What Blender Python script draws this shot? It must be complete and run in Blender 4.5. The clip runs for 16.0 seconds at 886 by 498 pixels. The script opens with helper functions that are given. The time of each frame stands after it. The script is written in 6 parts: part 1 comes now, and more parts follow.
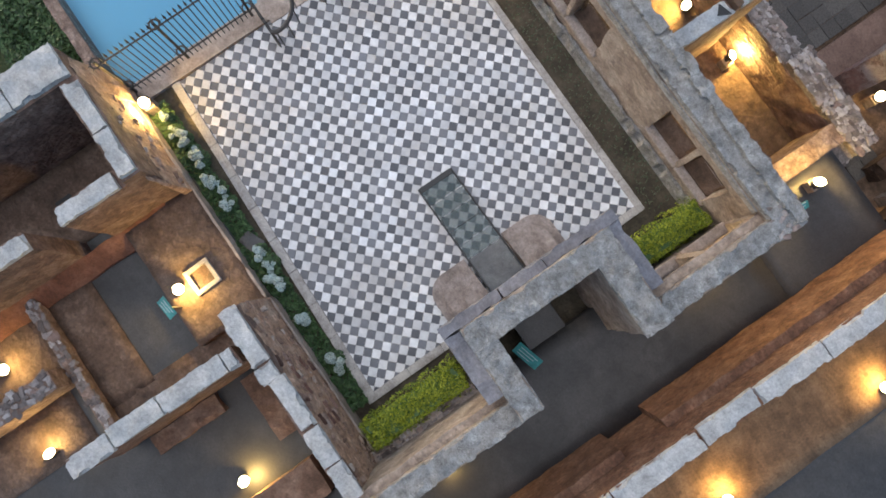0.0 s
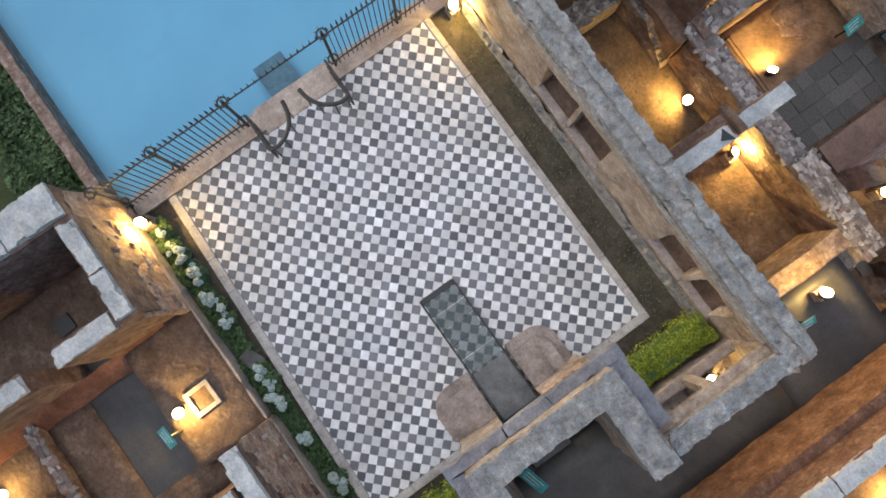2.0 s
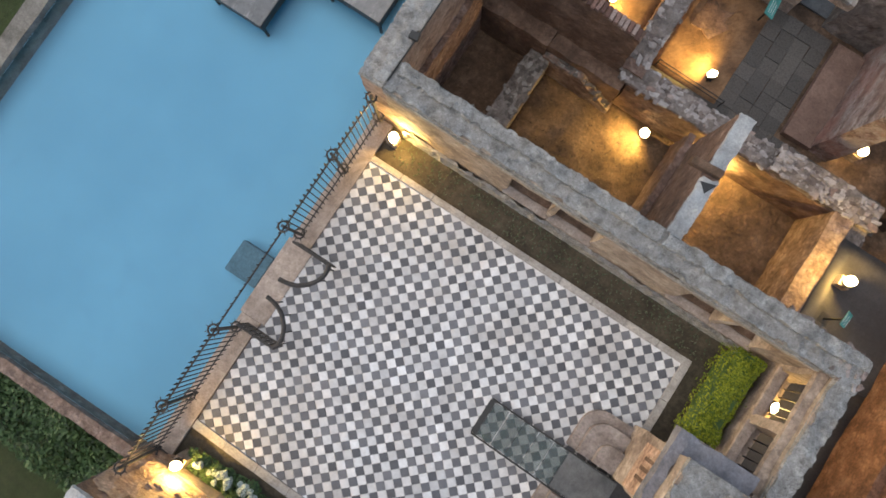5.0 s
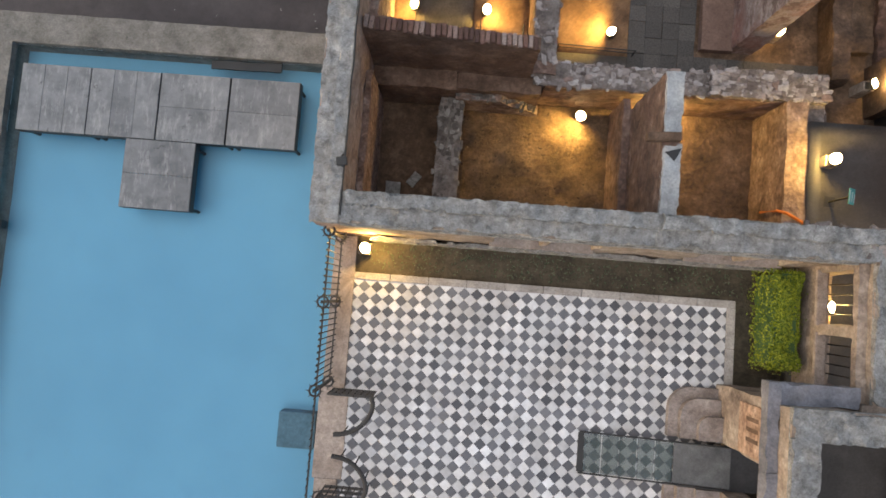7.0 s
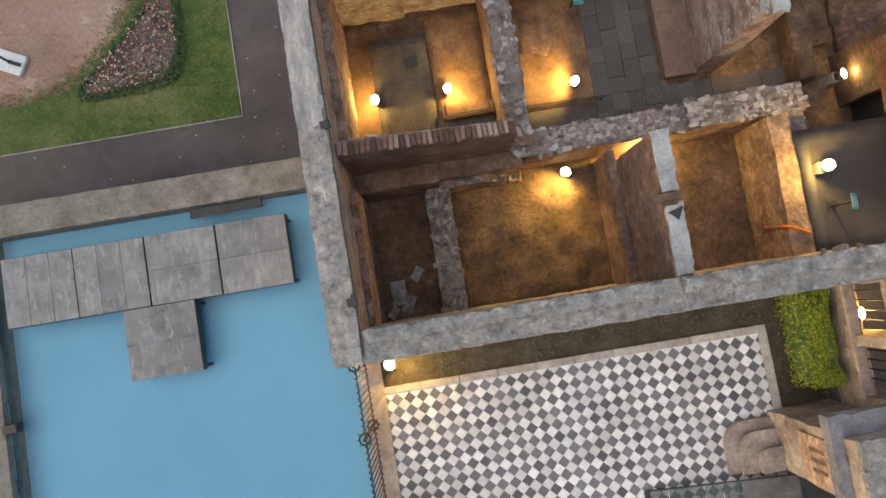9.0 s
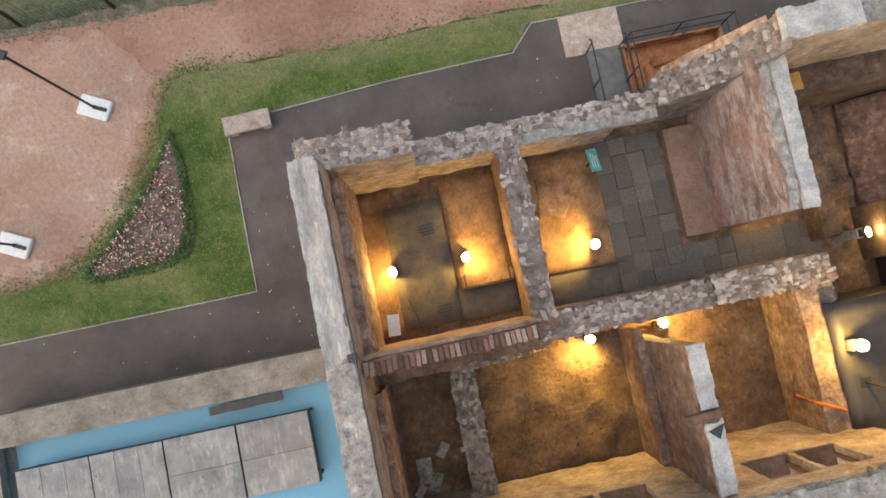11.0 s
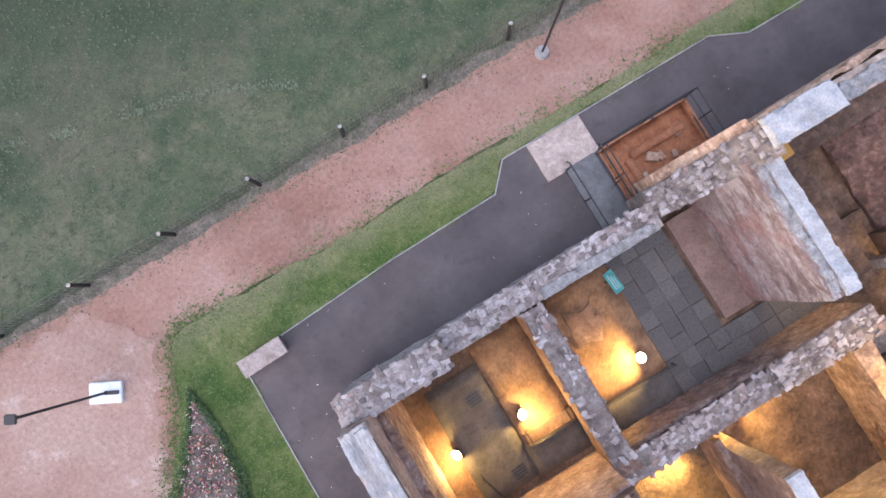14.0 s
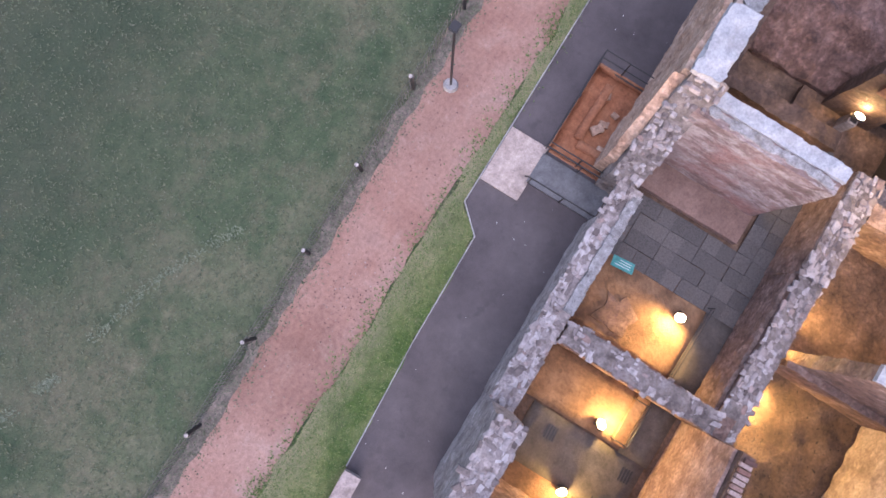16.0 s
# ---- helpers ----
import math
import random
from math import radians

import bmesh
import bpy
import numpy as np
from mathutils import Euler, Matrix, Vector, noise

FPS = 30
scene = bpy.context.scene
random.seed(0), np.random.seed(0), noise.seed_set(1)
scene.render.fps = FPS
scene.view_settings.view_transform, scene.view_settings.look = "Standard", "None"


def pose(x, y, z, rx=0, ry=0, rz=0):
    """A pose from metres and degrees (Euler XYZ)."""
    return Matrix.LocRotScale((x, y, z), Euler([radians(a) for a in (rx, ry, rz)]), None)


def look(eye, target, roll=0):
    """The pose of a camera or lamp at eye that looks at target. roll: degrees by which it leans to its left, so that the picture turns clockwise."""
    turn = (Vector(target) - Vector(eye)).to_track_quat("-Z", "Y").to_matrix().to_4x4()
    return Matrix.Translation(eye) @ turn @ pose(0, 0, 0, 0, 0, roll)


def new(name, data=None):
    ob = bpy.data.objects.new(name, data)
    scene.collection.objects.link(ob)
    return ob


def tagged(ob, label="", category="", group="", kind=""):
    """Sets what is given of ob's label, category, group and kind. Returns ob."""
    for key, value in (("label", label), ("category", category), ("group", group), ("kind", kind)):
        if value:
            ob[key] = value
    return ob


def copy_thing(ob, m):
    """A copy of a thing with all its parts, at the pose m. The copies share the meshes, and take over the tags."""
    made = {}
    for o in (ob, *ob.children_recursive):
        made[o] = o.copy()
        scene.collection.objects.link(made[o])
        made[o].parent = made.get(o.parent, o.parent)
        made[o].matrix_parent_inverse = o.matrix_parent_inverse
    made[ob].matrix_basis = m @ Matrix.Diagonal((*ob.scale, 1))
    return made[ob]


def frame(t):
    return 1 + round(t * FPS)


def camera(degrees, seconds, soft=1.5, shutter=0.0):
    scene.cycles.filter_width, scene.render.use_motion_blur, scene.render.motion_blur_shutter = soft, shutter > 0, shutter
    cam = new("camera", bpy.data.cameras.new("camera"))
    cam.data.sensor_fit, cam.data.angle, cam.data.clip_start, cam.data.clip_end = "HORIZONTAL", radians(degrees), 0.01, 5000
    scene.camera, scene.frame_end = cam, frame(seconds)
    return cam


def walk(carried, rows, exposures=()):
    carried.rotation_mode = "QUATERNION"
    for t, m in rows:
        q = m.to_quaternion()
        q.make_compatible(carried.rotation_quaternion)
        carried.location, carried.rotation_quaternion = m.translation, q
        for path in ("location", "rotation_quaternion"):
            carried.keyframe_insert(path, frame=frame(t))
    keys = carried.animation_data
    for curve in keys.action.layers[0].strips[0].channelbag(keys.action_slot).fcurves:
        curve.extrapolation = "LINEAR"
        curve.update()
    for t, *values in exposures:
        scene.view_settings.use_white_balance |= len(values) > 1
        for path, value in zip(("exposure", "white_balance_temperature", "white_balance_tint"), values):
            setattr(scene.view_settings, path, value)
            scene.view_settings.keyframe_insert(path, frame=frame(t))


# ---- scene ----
cam = camera(68.0, 16.0, soft=1.65)
# seconds, x, y, z of the eye, heading, forward tilt and side tilt of a camera that looks down
EXPOSURES = [(0, 0.78, 6300, 10), (2.5, 0.77, 6500, 10), (4, 0.74, 6780, 10), (8.0, 0.68, 7080, 11), (11.0, 1.2, 7700, 12), (12.5, 1.5, 6900, 14), (14.0, 1.6, 6150, 23), (16.0, 1.6, 6020, 33)]
PATH = [
    (0, 7.590, -4.921, 15.045, 55.26, 4.19, 0.35),
    (0.5, 7.016, -4.506, 15.031, 55.01, 4.11, 0.27),
    (1, 6.269, -3.992, 15.026, 54.68, 4.04, 0.25),
    (1.5, 5.816, -3.641, 15.024, 54.50, 4.02, 0.08),
    (2, 5.492, -3.466, 15.038, 54.33, 4.23, 0.20),
    (2.5, 5.079, -3.203, 15.033, 54.21, 4.34, 0.22),
    (3, 4.626, -2.901, 15.042, 54.10, 4.39, 0.18),
    (3.5, 4.252, -2.651, 15.046, 53.71, 4.46, 0.12),
    (4, 3.931, -2.440, 15.062, 49.82, 4.56, 0.13),
    (4.2, 3.776, -2.324, 15.060, 46.89, 4.58, 0.11),
    (6.5, 2.369, -0.574, 14.950, 10.02, 4.15, -0.57),
    (7, 2.151, -0.226, 14.965, 4.50, 4.04, -0.49),
    (7.5, 1.950, 0.215, 14.773, -3.65, 4.15, -0.46),
    (8, 1.741, 1.076, 14.884, -8.74, 4.10, -0.40),
    (10.5, 1.653, 4.225, 14.849, -10.03, 4.61, -0.02),
    (11, 1.729, 6.066, 14.836, -11.74, 4.69, 0.18),
    (11.5, 1.855, 6.989, 14.865, -14.42, 4.78, -0.00),
    (12, 1.946, 7.737, 14.846, -15.95, 4.73, -0.11),
    (12.5, 1.992, 8.558, 14.827, -17.91, 4.73, -0.02),
    (13, 2.104, 9.543, 14.806, -21.74, 4.69, 0.08),
    (13.5, 2.223, 9.992, 14.792, -26.16, 4.50, 0.07),
    (14, 2.326, 10.386, 14.781, -31.06, 4.33, 0.14),
    (14.5, 2.509, 10.901, 14.745, -38.24, 4.12, 0.23),
    (15, 2.685, 11.262, 14.699, -44.40, 3.97, 0.32),
    (15.5, 2.882, 11.651, 14.651, -51.69, 3.88, 0.54),
    (16, 3.148, 12.013, 14.617, -58.28, 3.77, 0.65),
]
walk(cam, [(t, pose(x, y, z, tilt, -side, head)) for t, x, y, z, head, tilt, side in PATH], EXPOSURES)

# ---- light ----
world = bpy.data.worlds.new("dusk_sky")
scene.world = world
world.use_nodes = True
wn = world.node_tree.nodes
sky = wn.new("ShaderNodeTexSky")
sky.sky_type, sky.sun_disc = "NISHITA", False
sky.sun_elevation, sky.sun_rotation = radians(12), radians(250)
sky.air_density, sky.dust_density, sky.ozone_density = 1.0, 2.0, 2.0
wn["Background"].inputs["Strength"].default_value = 0.15
world.node_tree.links.new(sky.outputs[0], wn["Background"].inputs[0])
sun = new("sun", bpy.data.lights.new("sun", "SUN"))
sun.data.energy, sun.data.angle, sun.data.color = 1.1, radians(70), (1.0, 0.97, 0.93)
sun.matrix_world = look((0, 0, 30), (6, 2, 0))
LAMP = (1.0, 0.64, 0.17)

# ---- materials ----


class Mat:
    """A small node-tree writer."""

    def __init__(self, name, rough=0.85, metal=0.0):
        self.m = bpy.data.materials.new(name)
        self.m.use_nodes = True
        self.t = self.m.node_tree
        self.b = self.t.nodes["Principled BSDF"]
        self.b.inputs["Roughness"].default_value, self.b.inputs["Metallic"].default_value = rough, metal
        self.geo = self.t.nodes.new("ShaderNodeNewGeometry")
        self.heights = []

    def node(self, kind, **values):
        n = self.t.nodes.new(kind)
        for key, v in values.items():
            n.inputs[key.replace("_", " ")].default_value = v
        return n

    def link(self, a, b):
        self.t.links.new(a, b)

    def pos(self, stretch=(1, 1, 1), warp=0.0):
        n = self.t.nodes.new("ShaderNodeMapping")
        n.inputs["Scale"].default_value = stretch
        self.link(self.geo.outputs["Position"], n.inputs["Vector"])
        if not warp:
            return n.outputs[0]
        w = self.node("ShaderNodeTexNoise", Scale=3.0, Detail=2.0)
        self.link(n.outputs[0], w.inputs["Vector"])
        mix = self.t.nodes.new("ShaderNodeMix")
        mix.data_type, mix.blend_type = "RGBA", "ADD"
        mix.inputs[0].default_value = warp
        self.link(n.outputs[0], mix.inputs[6]), self.link(w.outputs["Color"], mix.inputs[7])
        return mix.outputs[2]

    def noise(self, scale, detail=4.0, rough=0.6, stretch=(1, 1, 1)):
        n = self.node("ShaderNodeTexNoise", Scale=scale, Detail=detail, Roughness=rough)
        self.link(self.pos(stretch), n.inputs["Vector"])
        return n.outputs["Fac"]

    def cells(self, scale, feature="F1", stretch=(1, 1, 1), warp=0.15):
        n = self.node("ShaderNodeTexVoronoi", Scale=scale)
        n.feature = feature
        self.link(self.pos(stretch, warp), n.inputs["Vector"])
        return n

    def ramp(self, fac, stops):
        n = self.t.nodes.new("ShaderNodeValToRGB")
        e = n.color_ramp.elements
        while len(e) < len(stops):
            e.new(0.5)
        for el, (p, c) in zip(e, stops):
            el.position, el.color = p, (*c, 1) if len(c) == 3 else c
        self.link(fac, n.inputs[0])
        return n.outputs[0]

    def mix(self, fac, a, b, blend="MIX"):
        n = self.t.nodes.new("ShaderNodeMix")
        n.data_type, n.blend_type = "RGBA", blend
        for slot, v in ((0, fac), (6, a), (7, b)):
            if isinstance(v, (int, float)):
                n.inputs[slot].default_value = v
            elif isinstance(v, tuple):
                n.inputs[slot].default_value = (*v, 1)
            else:
                self.link(v, n.inputs[slot])
        return n.outputs[2]

    def step(self, fac, lo, hi):
        return self.ramp(fac, [(lo, (0, 0, 0)), (hi, (1, 1, 1))])

    def along(self, axis, start, end, blur=0.0, scale=1.0):
        """0 to 1 between two world coordinates, with an uneven border."""
        sep = self.t.nodes.new("ShaderNodeSeparateXYZ")
        self.link(self.geo.outputs["Position"], sep.inputs[0])
        n = self.noise(scale, 6, 0.7)
        add = self.t.nodes.new("ShaderNodeMath")
        add.operation = "MULTIPLY_ADD"
        self.link(n, add.inputs[0]), self.link(sep.outputs[axis], add.inputs[2])
        add.inputs[1].default_value = blur
        r = self.node("ShaderNodeMapRange", From_Min=start + blur / 2, From_Max=end + blur / 2)
        self.link(add.outputs[0], r.inputs["Value"])
        return r.outputs[0]

    def random(self):
        return self.t.nodes.new("ShaderNodeObjectInfo").outputs["Random"]

    def island(self):
        return self.geo.outputs["Random Per Island"]

    def done(self, color, height=None, bump=0.5, dist=0.02):
        if isinstance(color, tuple):
            self.b.inputs["Base Color"].default_value = (*color, 1)
        else:
            self.link(color, self.b.inputs["Base Color"])
        if height is not None:
            n = self.node("ShaderNodeBump", Strength=bump, Distance=dist)
            self.link(height, n.inputs["Height"])
            self.link(n.outputs[0], self.b.inputs["Normal"])
        return self.m


def earthy(name, dark, mid, light, scale=1.2, grain=18.0, rough=0.9, bump=0.6, streak=(1, 1, 1), dist=0.03, mottle=0.65, stones=0.0):
    """Weathered surface: broad stains, then grain; stones: how far single stones show through."""
    m = Mat(name, rough)
    broad = m.ramp(m.noise(scale, 6, 0.65, streak), [(0.3, dark), (0.5, mid), (0.72, light)])
    fine = m.noise(grain, 6, 0.7, streak)
    col = m.mix(0.55, broad, m.ramp(fine, [(0.3, (0.45, 0.45, 0.45)), (0.7, (1.25, 1.22, 1.2))]), "MULTIPLY")
    blot = m.noise(scale * 3.2, 9, 0.82, streak)
    col = m.mix(mottle, col, m.ramp(blot, [(0.32, (0.52, 0.5, 0.48)), (0.5, (1, 1, 1)), (0.68, (1.38, 1.37, 1.36))]), "MULTIPLY")
    spots = m.step(m.noise(scale * 5, 3, 0.5), 0.62, 0.7)
    col = m.mix(spots, col, m.mix(0.5, col, dark))
    if stones:
        lump = m.cells(7.5, "F1", (1, 1, 1.4), 0.3)
        sep = m.t.nodes.new("ShaderNodeSeparateColor")
        m.link(lump.outputs["Color"], sep.inputs[0])
        tone = m.ramp(sep.outputs[0], [(0.0, (0.5, 0.48, 0.46)), (0.25, (0.9, 0.9, 0.9)), (0.7, (1.05, 1.05, 1.05)), (0.9, (1.55, 1.55, 1.56))])
        gap = m.step(lump.outputs["Distance"], 0.4, 0.65)
        tone = m.mix(gap, tone, m.mix(0.6, tone, (0.6, 0.57, 0.55)))
        col = m.mix(stones, col, tone, "MULTIPLY")
        fine = m.mix(0.5, fine, lump.outputs["Distance"])
    return m.done(col, fine, bump, dist)


def lime(name, dark, mid, light):
    """Old lime capping: flaked and pitted patches, dark lichen."""
    m = Mat(name, 0.94)
    broad = m.noise(1.1, 8, 0.72)
    col = m.ramp(broad, [(0.3, mid), (0.5, tuple((a + b) / 2 for a, b in zip(mid, light))), (0.68, light)])
    patch = m.noise(5.5, 7, 0.72)
    col = m.mix(0.9, col, m.ramp(patch, [(0.36, (0.5, 0.48, 0.46)), (0.46, (0.9, 0.89, 0.88)), (0.55, (1.05, 1.05, 1.05)), (0.64, (1.5, 1.5, 1.5))]), "MULTIPLY")
    grit = m.noise(30, 8, 0.85)
    col = m.mix(0.85, col, m.ramp(grit, [(0.3, (0.5, 0.49, 0.48)), (0.5, (1, 1, 1)), (0.7, (1.3, 1.29, 1.28))]), "MULTIPLY")
    lichen = m.step(m.noise(3.6, 10, 0.85), 0.5, 0.62)
    col = m.mix(lichen, col, m.mix(0.6, col, dark))
    flake = m.step(m.noise(7.3, 9, 0.85), 0.57, 0.61)
    col = m.mix(flake, col, m.mix(0.5, col, tuple(min(0.78, v * 1.6) for v in light)))
    speck = m.step(m.noise(24, 4, 0.7), 0.62, 0.66)
    col = m.mix(speck, col, m.mix(0.7, col, dark))
    return m.done(col, m.mix(0.5, grit, m.mix(0.5, flake, patch)), 1.0, 0.045)


MAT_CAP = lime("weathered_lime_cap", (0.09, 0.086, 0.082), (0.225, 0.22, 0.218), (0.36, 0.354, 0.348))
MAT_CAP_LIGHT = lime("pale_lime_cap", (0.13, 0.125, 0.12), (0.27, 0.262, 0.256), (0.4, 0.39, 0.382))
MAT_WHITE_CAP = earthy("whitewashed_cap", (0.32, 0.318, 0.315), (0.46, 0.458, 0.456), (0.58, 0.578, 0.576), 2.0, 18, bump=0.8, mottle=0.5)
MAT_SMOOTH_CAP = earthy("smooth_pale_capping", (0.27, 0.275, 0.285), (0.39, 0.4, 0.41), (0.5, 0.51, 0.52), 1.8, 20, bump=0.6, mottle=0.4)
MAT_PALE_CAP = earthy("pale_streaked_capping", (0.24, 0.24, 0.243), (0.36, 0.36, 0.364), (0.48, 0.48, 0.485), 2.2, 16, bump=0.7, streak=(1.6, 0.45, 1), mottle=0.6)
MAT_DEEP = earthy("deep_brown_earth", (0.05, 0.031, 0.022), (0.1, 0.064, 0.046), (0.18, 0.12, 0.088), 1.6, 16, bump=1.0, stones=0.48)
MAT_OUTER = earthy("pale_rubble_render", (0.16, 0.13, 0.12), (0.31, 0.27, 0.255), (0.45, 0.41, 0.39), 2.6, 18, bump=1.0, stones=0.48)
MAT_BATTER = earthy("crumbled_orange_brickwork", (0.13, 0.075, 0.055), (0.3, 0.19, 0.145), (0.44, 0.33, 0.28), 3.4, 16, bump=1.0, dist=0.05, mottle=0.9, stones=0.54)
MAT_PEACH = earthy("peach_crumbling_render", (0.27, 0.165, 0.115), (0.48, 0.32, 0.23), (0.6, 0.46, 0.36), 2.8, 14, bump=1.0, dist=0.05, mottle=0.9, stones=0.48)
MAT_PINK = earthy("pinkish_earth_plaster", (0.2, 0.125, 0.1), (0.37, 0.26, 0.215), (0.49, 0.38, 0.33), 2.2, 15, bump=0.9, stones=0.42)
MAT_MORTAR = earthy("bedding_mortar", (0.09, 0.073, 0.065), (0.205, 0.175, 0.162), (0.33, 0.297, 0.28), 3.2, 26, bump=1.0)
MAT_STAINED = earthy("stained_red_plaster", (0.085, 0.06, 0.05), (0.185, 0.115, 0.09), (0.31, 0.225, 0.19), 2.6, 13, bump=1.0, dist=0.04, stones=0.42)
MAT_SLOPE = earthy("crumbled_masonry", (0.11, 0.07, 0.055), (0.235, 0.165, 0.135), (0.37, 0.29, 0.255), 2.4, 16, bump=1.0, dist=0.05, stones=0.54)
MAT_EARTH_WALL = earthy("red_earth_wall", (0.10, 0.055, 0.035), (0.21, 0.12, 0.08), (0.33, 0.22, 0.16), 1.1, 20, bump=0.9, stones=0.36)
MAT_PLASTER = earthy("stained_plaster", (0.16, 0.12, 0.10), (0.36, 0.29, 0.24), (0.5, 0.43, 0.37), 1.3, 18, bump=0.7, stones=0.35)
MAT_GREY_PLASTER = earthy("grey_plaster", (0.13, 0.13, 0.15), (0.22, 0.22, 0.25), (0.33, 0.33, 0.36), 1.3, 18, bump=0.6)
MAT_SOIL = earthy("brown_soil", (0.06, 0.037, 0.024), (0.125, 0.079, 0.052), (0.22, 0.145, 0.1), 1.4, 11, bump=1.0, dist=0.05, mottle=0.95, stones=0.3)
MAT_SOUTH_SOIL = earthy("dull_brown_floor", (0.07, 0.045, 0.033), (0.14, 0.092, 0.068), (0.22, 0.155, 0.12), 1.8, 14, bump=1.0, dist=0.04, stones=0.3)
MAT_ORANGE_SOIL = earthy("ochre_soil", (0.075, 0.04, 0.021), (0.19, 0.11, 0.06), (0.3, 0.185, 0.105), 1.1, 14, bump=0.8)
MAT_DARK_FLOOR = earthy("dark_stone_floor", (0.024, 0.023, 0.024), (0.04, 0.038, 0.039), (0.066, 0.062, 0.062), 0.8, 20, rough=0.5, bump=0.35)
MAT_GREY_SLAB = earthy("worn_grey_slab", (0.055, 0.05, 0.046), (0.088, 0.08, 0.073), (0.125, 0.115, 0.106), 0.9, 22, bump=0.4)
MAT_BED_SOIL = earthy("greyish_bed_soil", (0.042, 0.033, 0.022), (0.08, 0.064, 0.044), (0.13, 0.108, 0.076), 1.6, 14, bump=1.0)
MAT_CONCRETE = earthy("grey_concrete", (0.2, 0.2, 0.2), (0.32, 0.32, 0.32), (0.44, 0.44, 0.43), 1.2, 24, bump=0.4)
MAT_BEIGE = earthy("beige_stone", (0.27, 0.215, 0.185), (0.4, 0.33, 0.29), (0.52, 0.44, 0.39), 1.8, 20, bump=0.5)
MAT_KERB = earthy("kerb_stone", (0.3, 0.27, 0.25), (0.44, 0.41, 0.39), (0.56, 0.53, 0.5), 1.6, 24, bump=0.5)
MAT_ASPHALT = earthy("wet_asphalt", (0.05, 0.042, 0.044), (0.08, 0.068, 0.07), (0.112, 0.098, 0.098), 0.6, 60, rough=0.8, bump=0.35, dist=0.01, mottle=0.22)


def dirt_material(name, bleach):
    m = Mat(name, 0.95)
    broad = m.ramp(m.noise(0.4, 6, 0.6), [(0.3, (0.2, 0.1, 0.072)), (0.5, (0.285, 0.16, 0.122)), (0.72, (0.36, 0.24, 0.195))])
    pale = m.step(m.noise(0.28, 7, 0.7), 0.42, 0.64)
    broad = m.mix(pale, broad, m.mix(bleach, broad, (0.43, 0.35, 0.3)))
    broad = m.mix(bleach * 0.6, broad, (0.4, 0.315, 0.265))
    blotch = m.step(m.noise(1.3, 8, 0.75), 0.54, 0.66)
    broad = m.mix(blotch, broad, m.mix(bleach, broad, (0.56, 0.5, 0.45)))
    dull = m.step(m.noise(0.8, 7, 0.7), 0.55, 0.68)
    broad = m.mix(dull, broad, m.mix(0.4, broad, (0.17, 0.1, 0.08)))
    fine = m.noise(9, 8, 0.75)
    broad = m.mix(0.7, broad, m.ramp(fine, [(0.3, (0.55, 0.5, 0.48)), (0.7, (1.25, 1.22, 1.2))]), "MULTIPLY")
    broad = m.mix(m.step(m.noise(22, 3, 0.5), 0.66, 0.74), broad, (0.14, 0.07, 0.05))
    return m.done(broad, fine, 0.7, 0.03)


MAT_DIRT = dirt_material("red_dirt", 0.14)
MAT_PALE_DIRT = dirt_material("trodden_pale_dirt", 0.42)
MAT_BRICK_WALL = earthy("orange_brick_wall", (0.096, 0.044, 0.0272), (0.2, 0.1, 0.0592), (0.288, 0.168, 0.112), 2.0, 16, bump=0.9, stones=0.48)
MAT_RED_EARTH = earthy("red_earth", (0.11, 0.042, 0.025), (0.2, 0.085, 0.05), (0.3, 0.15, 0.1), 1.3, 20, bump=0.9)
MAT_DARK_EARTH = earthy("brown_earth_wall", (0.085, 0.052, 0.037), (0.17, 0.105, 0.075), (0.3, 0.2, 0.15), 1.2, 18, bump=0.9, stones=0.36)
MAT_RIM = earthy("stained_pool_rim", (0.12, 0.11, 0.095), (0.215, 0.2, 0.18), (0.3, 0.28, 0.255), 1.6, 20, bump=0.6)
MAT_DARK_IRON = earthy("dark_iron", (0.02, 0.018, 0.018), (0.04, 0.036, 0.035), (0.07, 0.055, 0.05), 4, 40, rough=0.55, bump=0.3, mottle=0.3)
MAT_TEAL = earthy("teal_paint", (0.03, 0.17, 0.17), (0.05, 0.27, 0.27), (0.1, 0.36, 0.35), 3, 30, rough=0.5, bump=0.2)
MAT_TIMBER = earthy("weathered_timber", (0.07, 0.04, 0.025), (0.14, 0.085, 0.055), (0.22, 0.14, 0.1), 3, 30, streak=(1, 1, 1), bump=0.5)


